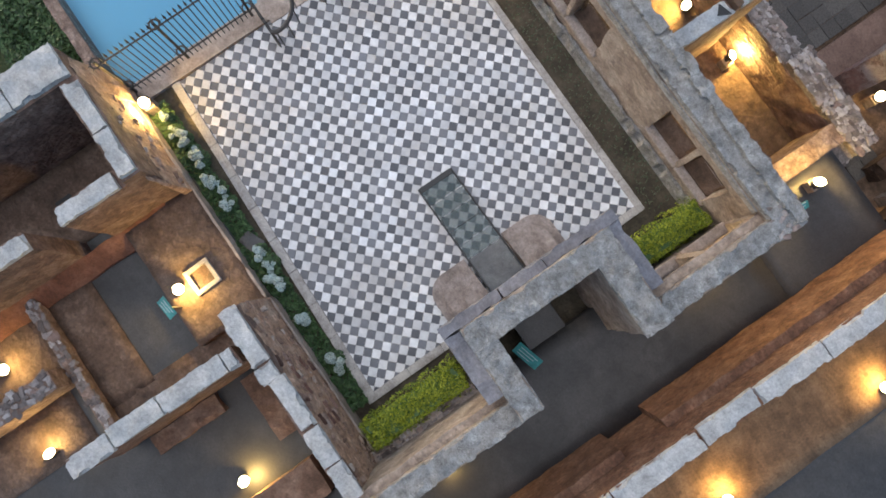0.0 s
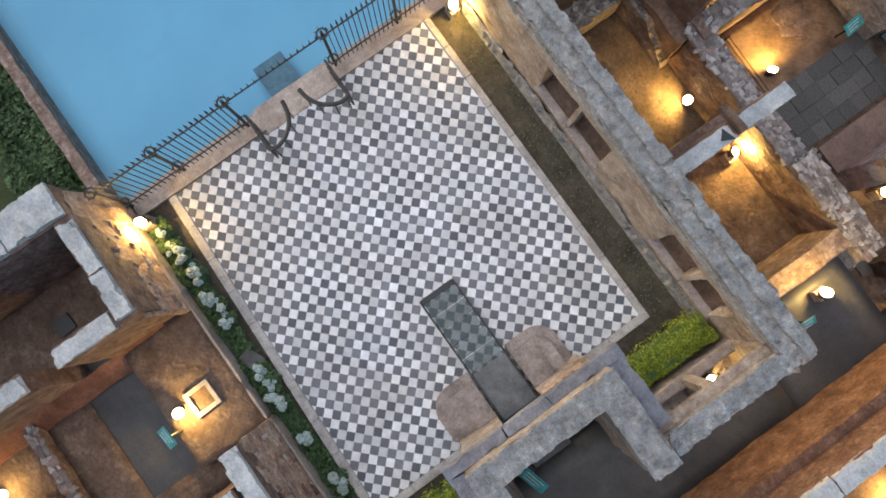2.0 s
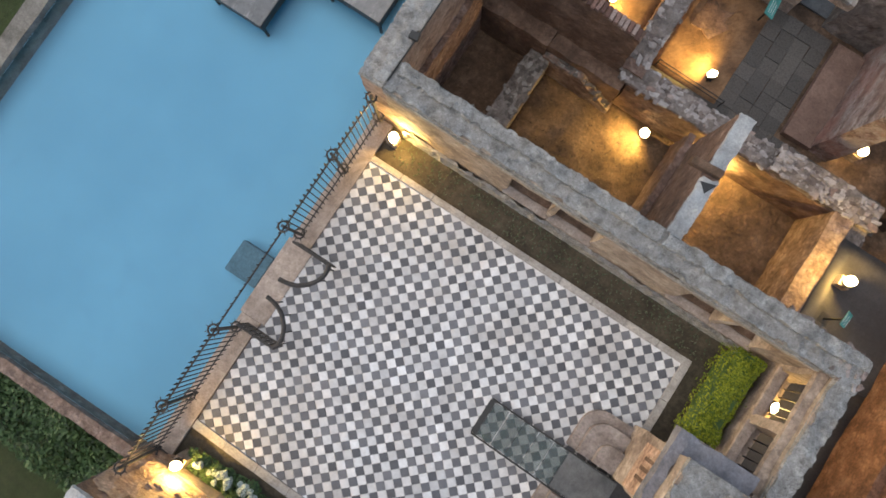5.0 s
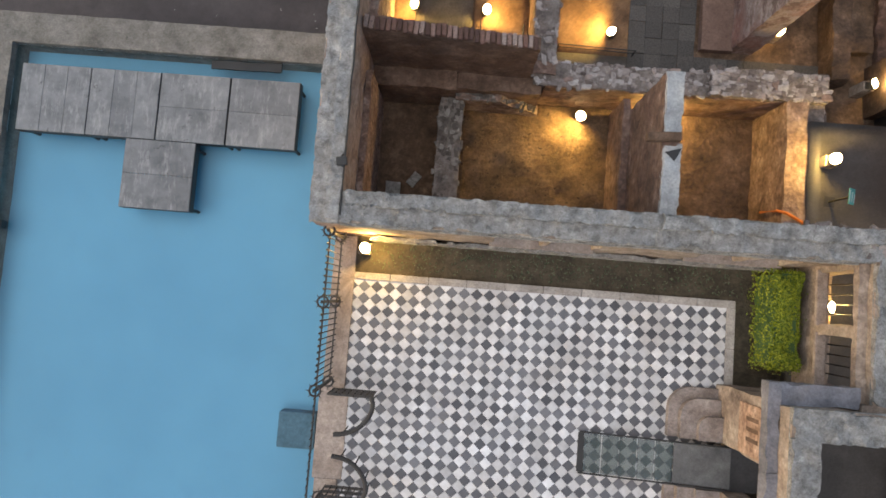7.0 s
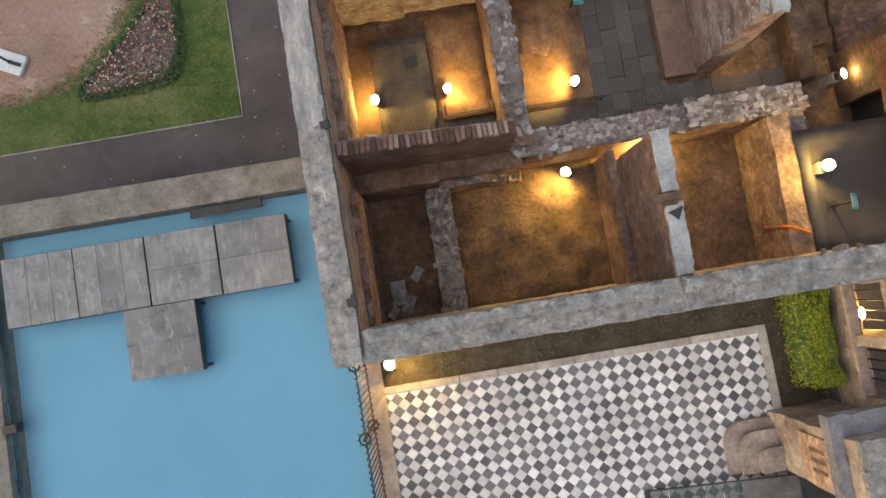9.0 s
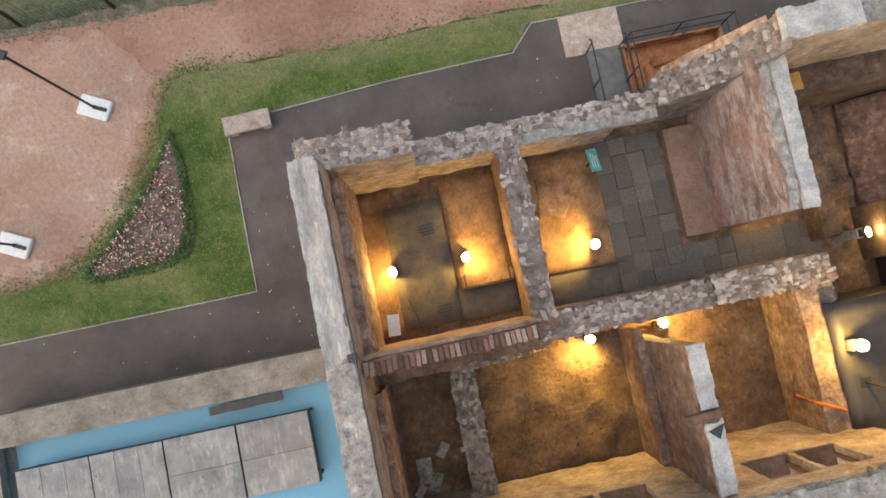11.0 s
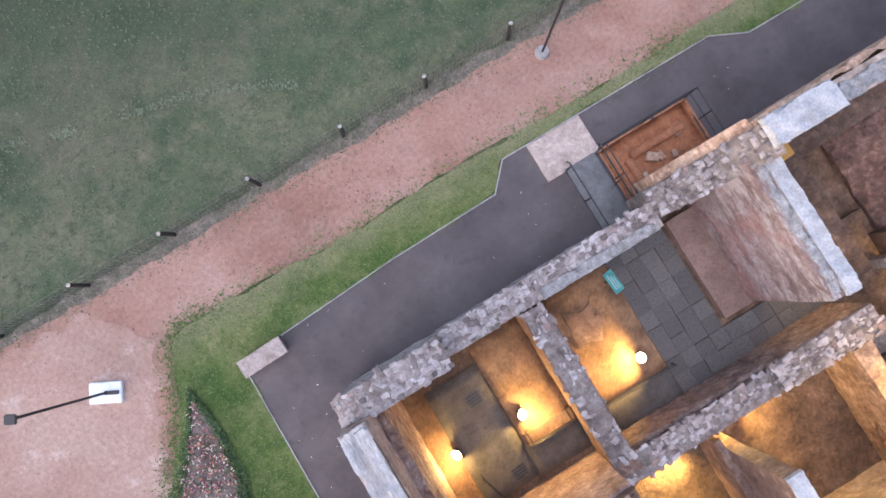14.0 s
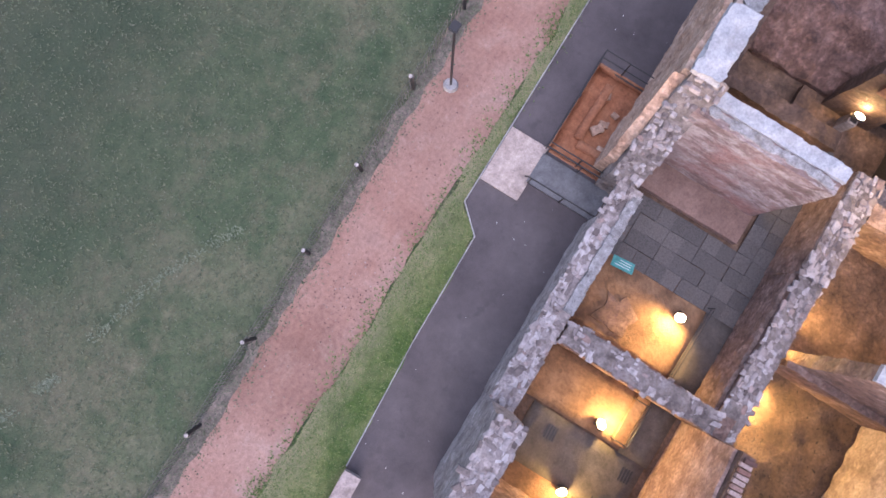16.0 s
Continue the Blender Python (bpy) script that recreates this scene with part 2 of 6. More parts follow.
def grass_material(name, dark, mid, light, dry, scale=0.5, zone=None):
    """zone: start, end, blur, scale and colour that the grass takes on towards the north."""
    m = Mat(name, 0.95)
    broad = m.ramp(m.noise(scale, 8, 0.72), [(0.32, dark), (0.5, mid), (0.68, light)])
    patch = m.step(m.noise(scale * 1.7, 8, 0.78), 0.48, 0.68)
    col = m.mix(patch, broad, m.mix(0.6, broad, dry))
    worn = m.step(m.noise(scale * 0.5, 5, 0.6), 0.48, 0.66)
    col = m.mix(worn, col, m.mix(0.5, col, dry))
    mid_grain = m.noise(7, 6, 0.75)
    col = m.mix(0.7, col, m.ramp(mid_grain, [(0.3, (0.55, 0.58, 0.55)), (0.7, (1.3, 1.28, 1.24))]), "MULTIPLY")
    fine = m.noise(34, 4, 0.8)
    col = m.mix(0.6, col, m.ramp(fine, [(0.3, (0.5, 0.52, 0.5)), (0.7, (1.35, 1.35, 1.3))]), "MULTIPLY")
    clump = m.step(m.noise(2.1, 9, 0.8), 0.51, 0.64)
    col = m.mix(clump, col, m.mix(0.55, col, dark))
    if zone:
        col = m.mix(m.along(1, *zone[:4]), col, m.mix(0.75, col, m.mix(0.7, zone[4], m.ramp(fine, [(0.3, (0.5, 0.5, 0.5)), (0.7, (1.3, 1.3, 1.3))]), "MULTIPLY")))
    return m.done(col, m.mix(0.5, mid_grain, fine), 1.0, 0.05)


# The field's zone darkens the far grass colour, standing in for lens vignetting
MAT_FIELD = grass_material("field_grass", (0.032, 0.064, 0.028), (0.078, 0.108, 0.055), (0.13, 0.145, 0.085), (0.2, 0.165, 0.115), 0.42, (16.5, 22.5, 6.0, 0.35, (0.034, 0.052, 0.028)))
MAT_LAWN = grass_material("lawn_grass", (0.03, 0.075, 0.011), (0.07, 0.12, 0.024), (0.14, 0.175, 0.055), (0.27, 0.25, 0.13), 0.7, (12.2, 12.95, 1.3, 1.6, (0.26, 0.235, 0.14)))


# Lawn grass again, with shade put into its darker greens
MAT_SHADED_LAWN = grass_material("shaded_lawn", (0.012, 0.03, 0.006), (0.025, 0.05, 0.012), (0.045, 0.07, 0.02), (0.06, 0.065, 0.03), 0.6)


def plain(name, color, rough=0.5, metal=0.0):
    m = Mat(name, rough, metal)
    fine = m.noise(12, 4, 0.6)
    return m.done(m.mix(m.step(fine, 0.35, 0.7), tuple(v * 0.8 for v in color), color), fine, 0.15, 0.01)


MAT_WHITE_BOX = plain("white_painted_steel", (0.62, 0.66, 0.7), 0.5)
MAT_BLACK = plain("black_metal", (0.02, 0.02, 0.022), 0.5)


def glow(name, color, strength):
    m = Mat(name)
    m.b.inputs["Base Color"].default_value = (0.8, 0.8, 0.8, 1)
    m.b.inputs["Emission Color"].default_value = (*color, 1)
    m.b.inputs["Emission Strength"].default_value = strength
    return m.m


MAT_BULB = glow("lit_lens", (1.0, 0.74, 0.36), 22.0)

# ---- mesh helpers ----


def mesh_of(name, bm, material, smooth=False):
    me = bpy.data.meshes.new(name)
    bm.normal_update()
    if smooth:
        for f in bm.faces:
            f.smooth = True
    bm.to_mesh(me)
    bm.free()
    for m in material if isinstance(material, (list, tuple)) else [material]:
        me.materials.append(m)
    return me


def part(name, bm, material, parent, label="", smooth=False):
    """One mesh object under a thing or under a part."""
    ob = new(name, mesh_of(name, bm, material, smooth))
    ob.parent = parent
    return tagged(ob, label)


def thing(name, label, category, at=(0, 0, 0), rz=0.0, group=""):
    ob = new(name)
    ob.matrix_world = pose(*at, 0, 0, rz)
    return tagged(ob, label, category, group)


def setting(name, bm, material, label, category, smooth=False):
    return tagged(new(name, mesh_of(name, bm, material, smooth)), label, category, "", "structure")


def box(bm, x0, x1, y0, y1, z0, z1, bevel=0.0, mi=0):
    vs = [bm.verts.new((x, y, z)) for z in (z0, z1) for x, y in ((x0, y0), (x1, y0), (x1, y1), (x0, y1))]
    fs = [bm.faces.new([vs[i] for i in f]) for f in ((3, 2, 1, 0), (4, 5, 6, 7), (0, 1, 5, 4), (1, 2, 6, 5), (2, 3, 7, 6), (3, 0, 4, 7))]
    for f in fs:
        f.material_index = mi
    if bevel:
        bmesh.ops.bevel(bm, geom=list({e for f in fs for e in f.edges}), offset=bevel, segments=2, affect="EDGES", clamp_overlap=True)
    return bm


def wobble(p, amp, size=2.2):
    a = noise.noise_vector(Vector(p) * size)
    b = noise.noise_vector(Vector(p) * size * 3.1 + Vector((7, 3, 1)))
    return a * amp + b * amp * 0.5


def rough_box(bm, x0, x1, y0, y1, z0, z1, step=0.16, amp=0.03, top=None, size=2.2, mi=0, bottom=False, ztop=None, chip=0.0):
    """A weathered block of masonry. ztop(x, y): the height of its top."""
    n = [max(1, round((b - a) / step)) for a, b in ((x0, x1), (y0, y1), (z0, z1))]
    made = {}
    top = amp if top is None else top

    def v(i, j, k):
        if (i, j, k) not in made:
            x, y = x0 + (x1 - x0) * i / n[0], y0 + (y1 - y0) * j / n[1]
            zt = ztop(x, y) if ztop else z1
            p = Vector((x, y, z0 + (zt - z0) * k / n[2]))
            d = wobble(p, amp, size)
            if k == n[2]:
                d.z += noise.noise(Vector((x, y, 3)) * 3.2) * top
            if k == 0:
                d.z = 0
            if chip and k:
                bite = chip * 1.5 * (noise.cell(Vector((x, y, 9)) * 4.5) ** 6) + max(0.0, noise.noise(Vector((x, y, 4)) * 13)) * chip * 0.8
                d.x += bite if i == 0 else -bite if i == n[0] else 0
                d.y += bite if j == 0 else -bite if j == n[1] else 0
            made[i, j, k] = bm.verts.new(p + d)
        return made[i, j, k]

    def quad(*q):
        bm.faces.new([v(*c) for c in q]).material_index = mi

    for i in range(n[0]):
        for j in range(n[1]):
            quad((i, j, n[2]), (i + 1, j, n[2]), (i + 1, j + 1, n[2]), (i, j + 1, n[2]))
            if bottom:
                quad((i, j + 1, 0), (i + 1, j + 1, 0), (i + 1, j, 0), (i, j, 0))
    for k in range(n[2]):
        for i in range(n[0]):
            quad((i, 0, k), (i + 1, 0, k), (i + 1, 0, k + 1), (i, 0, k + 1))
            quad((i + 1, n[1], k), (i, n[1], k), (i, n[1], k + 1), (i + 1, n[1], k + 1))
        for j in range(n[1]):
            quad((0, j + 1, k), (0, j, k), (0, j, k + 1), (0, j + 1, k + 1))
            quad((n[0], j, k), (n[0], j + 1, k), (n[0], j + 1, k + 1), (n[0], j, k + 1))
    return bm


def slab(bm, outline, z0, z1, mi=0):
    """An upright prism over a flat outline."""
    lo, hi = [bm.verts.new((x, y, z0)) for x, y in outline], [bm.verts.new((x, y, z1)) for x, y in outline]
    bm.faces.new(hi).material_index = mi
    bm.faces.new(lo[::-1]).material_index = mi
    for i in range(len(outline)):
        j = (i + 1) % len(outline)
        bm.faces.new([lo[i], lo[j], hi[j], hi[i]]).material_index = mi
    bmesh.ops.recalc_face_normals(bm, faces=bm.faces)
    return bm


def tube(bm, points, r, sides=6, mi=0):
    """A round bar along points."""
    rings = []
    pts = [Vector(p) for p in points]
    for i, p in enumerate(pts):
        d = (pts[min(i + 1, len(pts) - 1)] - pts[max(i - 1, 0)]).normalized()
        a = d.orthogonal().normalized() if abs(d.z) > 0.99 else d.cross(Vector((0, 0, 1))).normalized()
        b = d.cross(a)
        rings.append([bm.verts.new(p + (a * math.cos(2 * math.pi * k / sides) + b * math.sin(2 * math.pi * k / sides)) * r) for k in range(sides)])
    for q, w in zip(rings, rings[1:]):
        for k in range(sides):
            bm.faces.new([q[k], q[(k + 1) % sides], w[(k + 1) % sides], w[k]]).material_index = mi
    for ring in (rings[0][::-1], rings[-1]):
        bm.faces.new(ring).material_index = mi
    return bm


B = bmesh.new

# ---- ground and paths ----
G = -1.45  # level of the lawns and paths
PIT = (7.62, 10.15, 9.5, 11.5)

MAT_POOL = Mat("blue_pool_paint", 0.6)
c = MAT_POOL.ramp(MAT_POOL.noise(0.35, 4, 0.55), [(0.35, (0.16, 0.42, 0.6)), (0.65, (0.19, 0.475, 0.66))])
c = MAT_POOL.mix(MAT_POOL.step(MAT_POOL.noise(2.2, 5, 0.6), 0.55, 0.8), c, (0.165, 0.415, 0.6))
MAT_POOL = MAT_POOL.done(c)

m = bpy.data.materials.new("still_water")
m.use_nodes = True
nt = m.node_tree
nt.nodes.remove(nt.nodes["Principled BSDF"])
clear, shine, fres, mixer = (nt.nodes.new("ShaderNode" + k) for k in ("BsdfTransparent", "BsdfGlossy", "Fresnel", "MixShader"))
clear.inputs[0].default_value = (0.86, 0.95, 0.98, 1)
shine.inputs["Roughness"].default_value = 0.35
fres.inputs[0].default_value = 1.33
ripple, relief = nt.nodes.new("ShaderNodeTexNoise"), nt.nodes.new("ShaderNodeBump")
ripple.inputs["Scale"].default_value, relief.inputs["Strength"].default_value, relief.inputs["Distance"].default_value = 2.5, 0.12, 0.02
spot = nt.nodes.new("ShaderNodeNewGeometry")
for a, b in ((spot.outputs["Position"], ripple.inputs["Vector"]), (ripple.outputs[0], relief.inputs["Height"]), (relief.outputs[0], shine.inputs["Normal"]), (fres.outputs[0], mixer.inputs[0]), (clear.outputs[0], mixer.inputs[1]), (shine.outputs[0], mixer.inputs[2]), (mixer.outputs[0], nt.nodes["Material Output"].inputs[0])):
    nt.links.new(a, b)
MAT_WATER = m


def tile_material(name, dark, light, rough, chance):
    t = Mat(name, rough)
    col = t.mix(chance(t), dark, light)
    stain = t.noise(6, 5, 0.65)
    col = t.mix(0.5, col, t.ramp(stain, [(0.3, (0.66, 0.65, 0.66)), (0.7, (1.15, 1.15, 1.15))]), "MULTIPLY")
    broad = t.noise(0.7, 4, 0.6)
    col = t.mix(0.6, col, t.ramp(broad, [(0.35, (0.8, 0.74, 0.7)), (0.65, (1.04, 1.05, 1.08))]), "MULTIPLY")
    return t.done(col, stain, 0.15, 0.004)


MAT_TILE_WHITE = tile_material("white_tile", (0.55, 0.553, 0.565), (0.86, 0.865, 0.88), 0.55, Mat.random)
MAT_TILE_DARK = tile_material("grey_tile", (0.07, 0.074, 0.09), (0.185, 0.19, 0.215), 0.5, Mat.random)
MAT_TILES_WHITE = tile_material("white_tiles", (0.55, 0.553, 0.565), (0.86, 0.865, 0.88), 0.55, Mat.island)
MAT_TILES_DARK = tile_material("grey_tiles", (0.07, 0.074, 0.09), (0.185, 0.19, 0.215), 0.5, Mat.island)


def tones(name, stops, chance=Mat.random, rough=0.9, grain=24.0, bump=0.7):
    """Pieces that differ from one another in tone."""
    t = Mat(name, rough)
    col = t.ramp(chance(t), stops)
    fine = t.noise(grain, 6, 0.7)
    col = t.mix(0.75, col, t.ramp(fine, [(0.32, (0.4, 0.39, 0.38)), (0.5, (1, 1, 1)), (0.68, (1.4, 1.38, 1.36))]), "MULTIPLY")
    return t.done(col, fine, bump, 0.03)


MAT_STONE = tones("loose_rubble_stone", [(0.0, (0.115, 0.092, 0.085)), (0.25, (0.19, 0.158, 0.148)), (0.5, (0.27, 0.235, 0.225)), (0.7, (0.33, 0.297, 0.288)), (0.88, (0.41, 0.38, 0.37)), (1.0, (0.23, 0.16, 0.14))], grain=8.0, bump=1.0)
MAT_BRICK = tones("old_red_brick", [(0.0, (0.085, 0.045, 0.036)), (0.5, (0.19, 0.1, 0.078)), (0.8, (0.27, 0.17, 0.14)), (1.0, (0.34, 0.26, 0.23))])
MAT_PAVER = tones("dark_paver", [(0.0, (0.07, 0.066, 0.064)), (0.5, (0.086, 0.08, 0.077)), (1.0, (0.105, 0.098, 0.093))], bump=0.4)
t = Mat("grey_weathered_plank", 0.85)
col = t.ramp(t.random(), [(0.0, (0.175, 0.18, 0.19)), (1.0, (0.235, 0.238, 0.247))])
fac = t.noise(1.6, 8, 0.75)
col = t.mix(0.8, col, t.ramp(fac, [(0.3, (0.52, 0.53, 0.55)), (0.5, (1, 1, 1)), (0.7, (1.45, 1.44, 1.42))]), "MULTIPLY")
scuff = t.step(t.noise(2.2, 8, 0.8, (3.0, 0.7, 1)), 0.52, 0.66)
col = t.mix(scuff, col, t.mix(0.65, col, (0.42, 0.417, 0.415)))
col = t.mix(t.step(t.noise(4, 6, 0.75), 0.62, 0.68), col, (0.09, 0.09, 0.095))
MAT_PLANK = t.done(col, fac, 0.3, 0.02)

t = Mat("streaked_red_wall", 0.92)
fac = t.noise(1.5, 10, 0.74, (1, 0.55, 0.9))
col = t.ramp(fac, [(0.32, (0.13, 0.1, 0.085)), (0.43, (0.215, 0.148, 0.135)), (0.5, (0.29, 0.208, 0.192)), (0.57, (0.38, 0.315, 0.3)), (0.66, (0.28, 0.186, 0.17)), (0.75, (0.22, 0.14, 0.12))])
flake = t.step(t.noise(1.7, 10, 0.76, (1, 0.4, 0.9)), 0.5, 0.57)
col = t.mix(flake, col, t.mix(0.7, col, (0.54, 0.48, 0.465)))
pit = t.step(t.noise(5, 8, 0.8, (1, 0.6, 0.8)), 0.58, 0.63)
col = t.mix(pit, col, t.mix(0.7, col, (0.1, 0.07, 0.06)))
red = t.step(t.noise(0.8, 5, 0.65), 0.5, 0.62)
col = t.mix(red, col, t.mix(0.5, col, (0.36, 0.17, 0.14)))
fine = t.noise(12, 8, 0.8, (1, 0.7, 0.7))
col = t.mix(0.7, col, t.ramp(fine, [(0.32, (0.5, 0.48, 0.46)), (0.5, (1, 1, 1)), (0.68, (1.3, 1.28, 1.26))]), "MULTIPLY")
MAT_STREAK = t.done(col, fine, 1.0, 0.06)

t = Mat("speckled_earth", 0.95)
col = t.ramp(t.noise(1.3, 7, 0.7), [(0.3, (0.055, 0.034, 0.02)), (0.5, (0.11, 0.069, 0.042)), (0.7, (0.175, 0.115, 0.074))])
clod = t.noise(9, 8, 0.8)
col = t.mix(0.85, col, t.ramp(clod, [(0.3, (0.35, 0.35, 0.33)), (0.5, (1, 1, 1)), (0.68, (1.6, 1.55, 1.45))]), "MULTIPLY")
col = t.mix(t.step(t.noise(13, 7, 0.75), 0.62, 0.68), col, (0.21, 0.16, 0.11))
col = t.mix(t.step(t.noise(12, 4, 0.6, (1, 1, 1.3)), 0.62, 0.67), col, (0.03, 0.022, 0.014))
MAT_SPECKLE = t.done(col, clod, 1.0, 0.06)

xs = sorted({*[-600, -300, -120, -60, 60, 120, 300, 600], *[i * 2.0 for i in range(-20, 21)], PIT[0], PIT[1]})
ys = sorted({*[-600, -300, -120, -60, 60, 120, 300, 600], *[i * 2.0 for i in range(-20, 21)], PIT[2], PIT[3]})
bm = B()
grid = [[bm.verts.new((x, y, G - 0.03 + 0.02 * noise.noise(Vector((x, y, 0)) * 0.3))) for y in ys] for x in xs]
for i in range(len(xs) - 1):
    for j in range(len(ys) - 1):
        if not (PIT[0] <= xs[i] < PIT[1] and PIT[2] <= ys[j] < PIT[3]):
            bm.faces.new([grid[i][j], grid[i + 1][j], grid[i + 1][j + 1], grid[i][j + 1]])
ground = setting("ground", bm, MAT_FIELD, "wide field of short damp green grass", "ground", True)


def ragged(points, step=0.25, amp=0.05, seed=0.0):
    """A closed outline with an uneven edge."""
    out = []
    for (x0, y0), (x1, y1) in zip(points, points[1:] + points[:1]):
        n = max(1, int(math.hypot(x1 - x0, y1 - y0) / step))
        for i in range(n):
            x, y = x0 + (x1 - x0) * i / n, y0 + (y1 - y0) * i / n
            d = noise.noise_vector(Vector((x * 1.7, y * 1.7, seed))) * amp
            out.append((x + d.x, y + d.y))
    return out


def curve2(points, n=6):
    """A smooth line through points."""
    p = [Vector(q) for q in (points[0], *points, points[-1])]
    out = []
    for a, b, c, d in zip(p, p[1:], p[2:], p[3:]):
        for i in range(n):
            t = i / n
            out.append(tuple(0.5 * (2 * b + (c - a) * t + (2 * a - 5 * b + 4 * c - d) * t * t + (3 * b - a - 3 * c + d) * t**3)))
    return out + [tuple(points[-1])]


dirt_edge = curve2([(40, 13.0), (14, 13.0), (9.6, 12.9), (5, 13.0), (0.6, 12.95), (-2.6, 13.05), (-3.7, 12.95), (-4.15, 12.2), (-4.55, 11.2), (-5.2, 10.3), (-6.2, 9.2), (-7.2, 8.55), (-8.9, 8.4), (-12, 8.1)], 6)
outline = ragged([(-30, 8.0), (-30, 15.0), (40, 15.0)] + dirt_edge, 0.3, 0.14, 1)
dirt = setting("dirt_path", slab(B(), outline, G - 0.08, G + 0.004), MAT_DIRT, "red dirt walk, trodden and bare", "path")
outline = ragged([(-30, 8.6), (-8.0, 8.6), (-6.6, 9.1), (-5.6, 10.1), (-4.9, 11.2), (-4.4, 12.2), (-4.1, 13.2), (-5.0, 14.2), (-6.0, 14.75), (-30, 14.75)], 0.12, 0.45, 6)
dirt_yard = setting("dirt_yard", slab(B(), outline, G - 0.08, G + 0.007), MAT_PALE_DIRT, "pale trodden dirt round the lamp posts", "path")
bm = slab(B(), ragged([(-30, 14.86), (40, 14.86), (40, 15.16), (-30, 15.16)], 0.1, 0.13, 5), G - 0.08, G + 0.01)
fence_strip = setting("fence_strip", bm, earthy("grey_brown_verge", (0.08, 0.078, 0.058), (0.15, 0.13, 0.105), (0.24, 0.195, 0.165), 3.0, 12, bump=0.8), "darker grey-brown bare verge under the field fence", "ground")
lawn_out = [(40, 12.1), (14.9, 12.12), (12.5, 12.15), (11.55, 12.6), (5.42, 12.6), (4.8, 11.93), (1.8, 11.86), (-1.5, 11.66), (-2.64, 11.2), (-2.68, 7.28), (-12, 7.24)]
outline = ragged(lawn_out + [(-12, 8.06)] + dirt_edge[::-1], 0.1, 0.11, 2)
lawn = setting("lawn", slab(B(), outline, G - 0.06, G + 0.03), MAT_LAWN, "mown green lawn verge along the dirt walk", "lawn")
bm = B()
slab(bm, [(-30, 5.4), (-0.3, 5.4), (-0.3, 9.6), (PIT[0], 9.6), (PIT[0], PIT[3]), (PIT[1], PIT[3]), (PIT[1], 9.6), (40, 9.6), (40, 12.09), (14.9, 12.1), (12.5, 12.13), (11.55, 12.57), (5.44, 12.56), (4.82, 11.9), (1.8, 11.83), (-1.5, 11.63), (-2.62, 11.2), (-2.64, 7.25), (-30, 7.2)], G - 0.1, G + 0.012)
asphalt = setting("asphalt_path", bm, MAT_ASPHALT, "dark damp asphalt footpath round the ruin", "path")
lawn_west = setting("lawn_west", slab(B(), ragged([(-40, -30), (-0.58, -30), (-0.58, -8.6), (-8.93, -8.6), (-8.93, 5.42), (-40, 5.42)], 0.4, 0.02, 3), G - 0.06, G + 0.02), MAT_SHADED_LAWN, "lawn beside the raised pool, its greens darkened for shade", "lawn")
bm = B()
for a, b in (((-1.5, 11.645), (1.8, 11.845)), ((1.8, 11.845), (4.81, 11.915)), ((4.81, 11.915), (5.43, 12.58)), ((5.43, 12.58), (11.55, 12.585)), ((11.55, 12.585), (12.5, 12.14)), ((12.5, 12.14), (30, 12.1)), ((-2.65, 11.2), (-2.66, 7.265)), ((-2.66, 7.265), (-14, 7.22))):
    d = Vector((b[1] - a[1], a[0] - b[0])).normalized() * 0.014
    slab(bm, [(a[0] - d.x, a[1] - d.y), (a[0] + d.x, a[1] + d.y), (b[0] + d.x, b[1] + d.y), (b[0] - d.x, b[1] - d.y)], G - 0.05, G + 0.04)
lawn_edging = setting("lawn_edging", bm, MAT_CONCRETE, "thin pale concrete edging of the lawn", "kerb")

# ---- terrace ----
MAT_GROUT = earthy("pale_tile_grout", (0.27, 0.26, 0.26), (0.42, 0.415, 0.42), (0.56, 0.56, 0.57), 1.4, 26, bump=0.3)
TX, TY, HALF = 8.42, -7.3, 0.2 / math.sqrt(2)


def skew(x, y):
    """The terrace is not quite square: its south side runs askew."""
    return (x - 0.05 + 0.0085 * x - 0.0083 * y, y - 0.018 - y * (0.0386 - 0.0051 * x))


def skewed(bm):
    for v in bm.verts:
        v.co.x, v.co.y = skew(v.co.x, v.co.y)
    return bm


bm = B()
box(bm, -0.5, 9.75, -8.6, 1.0, G, -0.06)
terrace_base = setting("terrace_base", bm, MAT_BED_SOIL, "dark bare planting soil round the terrace", "ground")
bm = B()
box(bm, 0.0, TX, TY, 0.0, -0.06, -0.012)
terrace = setting("terrace_floor", skewed(bm), MAT_GROUT, "terrace paved with checkered grey and white tiles", "floor")
bm = B()
for x0, x1, y0, y1 in ((-0.02, TX + 0.19, 0.0, 0.17), (TX, TX + 0.19, TY, 0.0), (-0.02, TX + 0.19, TY - 0.22, TY)):
    n = max(1, round(max(x1 - x0, y1 - y0) / 0.9))
    for i in range(n):
        a, b = i / n, (i + 1) / n
        if x1 - x0 > y1 - y0:
            box(bm, x0 + (x1 - x0) * a + 0.004, x0 + (x1 - x0) * b - 0.004, y0, y1, -0.06, 0.03 + 0.004 * (i % 2), 0.012)
        else:
            box(bm, x0, x1, y0 + (y1 - y0) * a + 0.004, y0 + (y1 - y0) * b - 0.004, -0.06, 0.03 + 0.004 * (i % 2), 0.012)
kerb = setting("terrace_kerb", skewed(bm), MAT_KERB, "pale stone kerb round the tiled terrace", "kerb")
bm = B()
rough_box(bm, -0.52, -0.02, -8.3, -4.5, -0.06, 0.05, 0.3, 0.008)
rough_box(bm, -0.52, -0.02, -2.5, 0.95, -0.06, 0.05, 0.3, 0.008)
rough_box(bm, -0.58, 0.08, -4.5, -2.5, -0.06, 0.025, 0.3, 0.008)
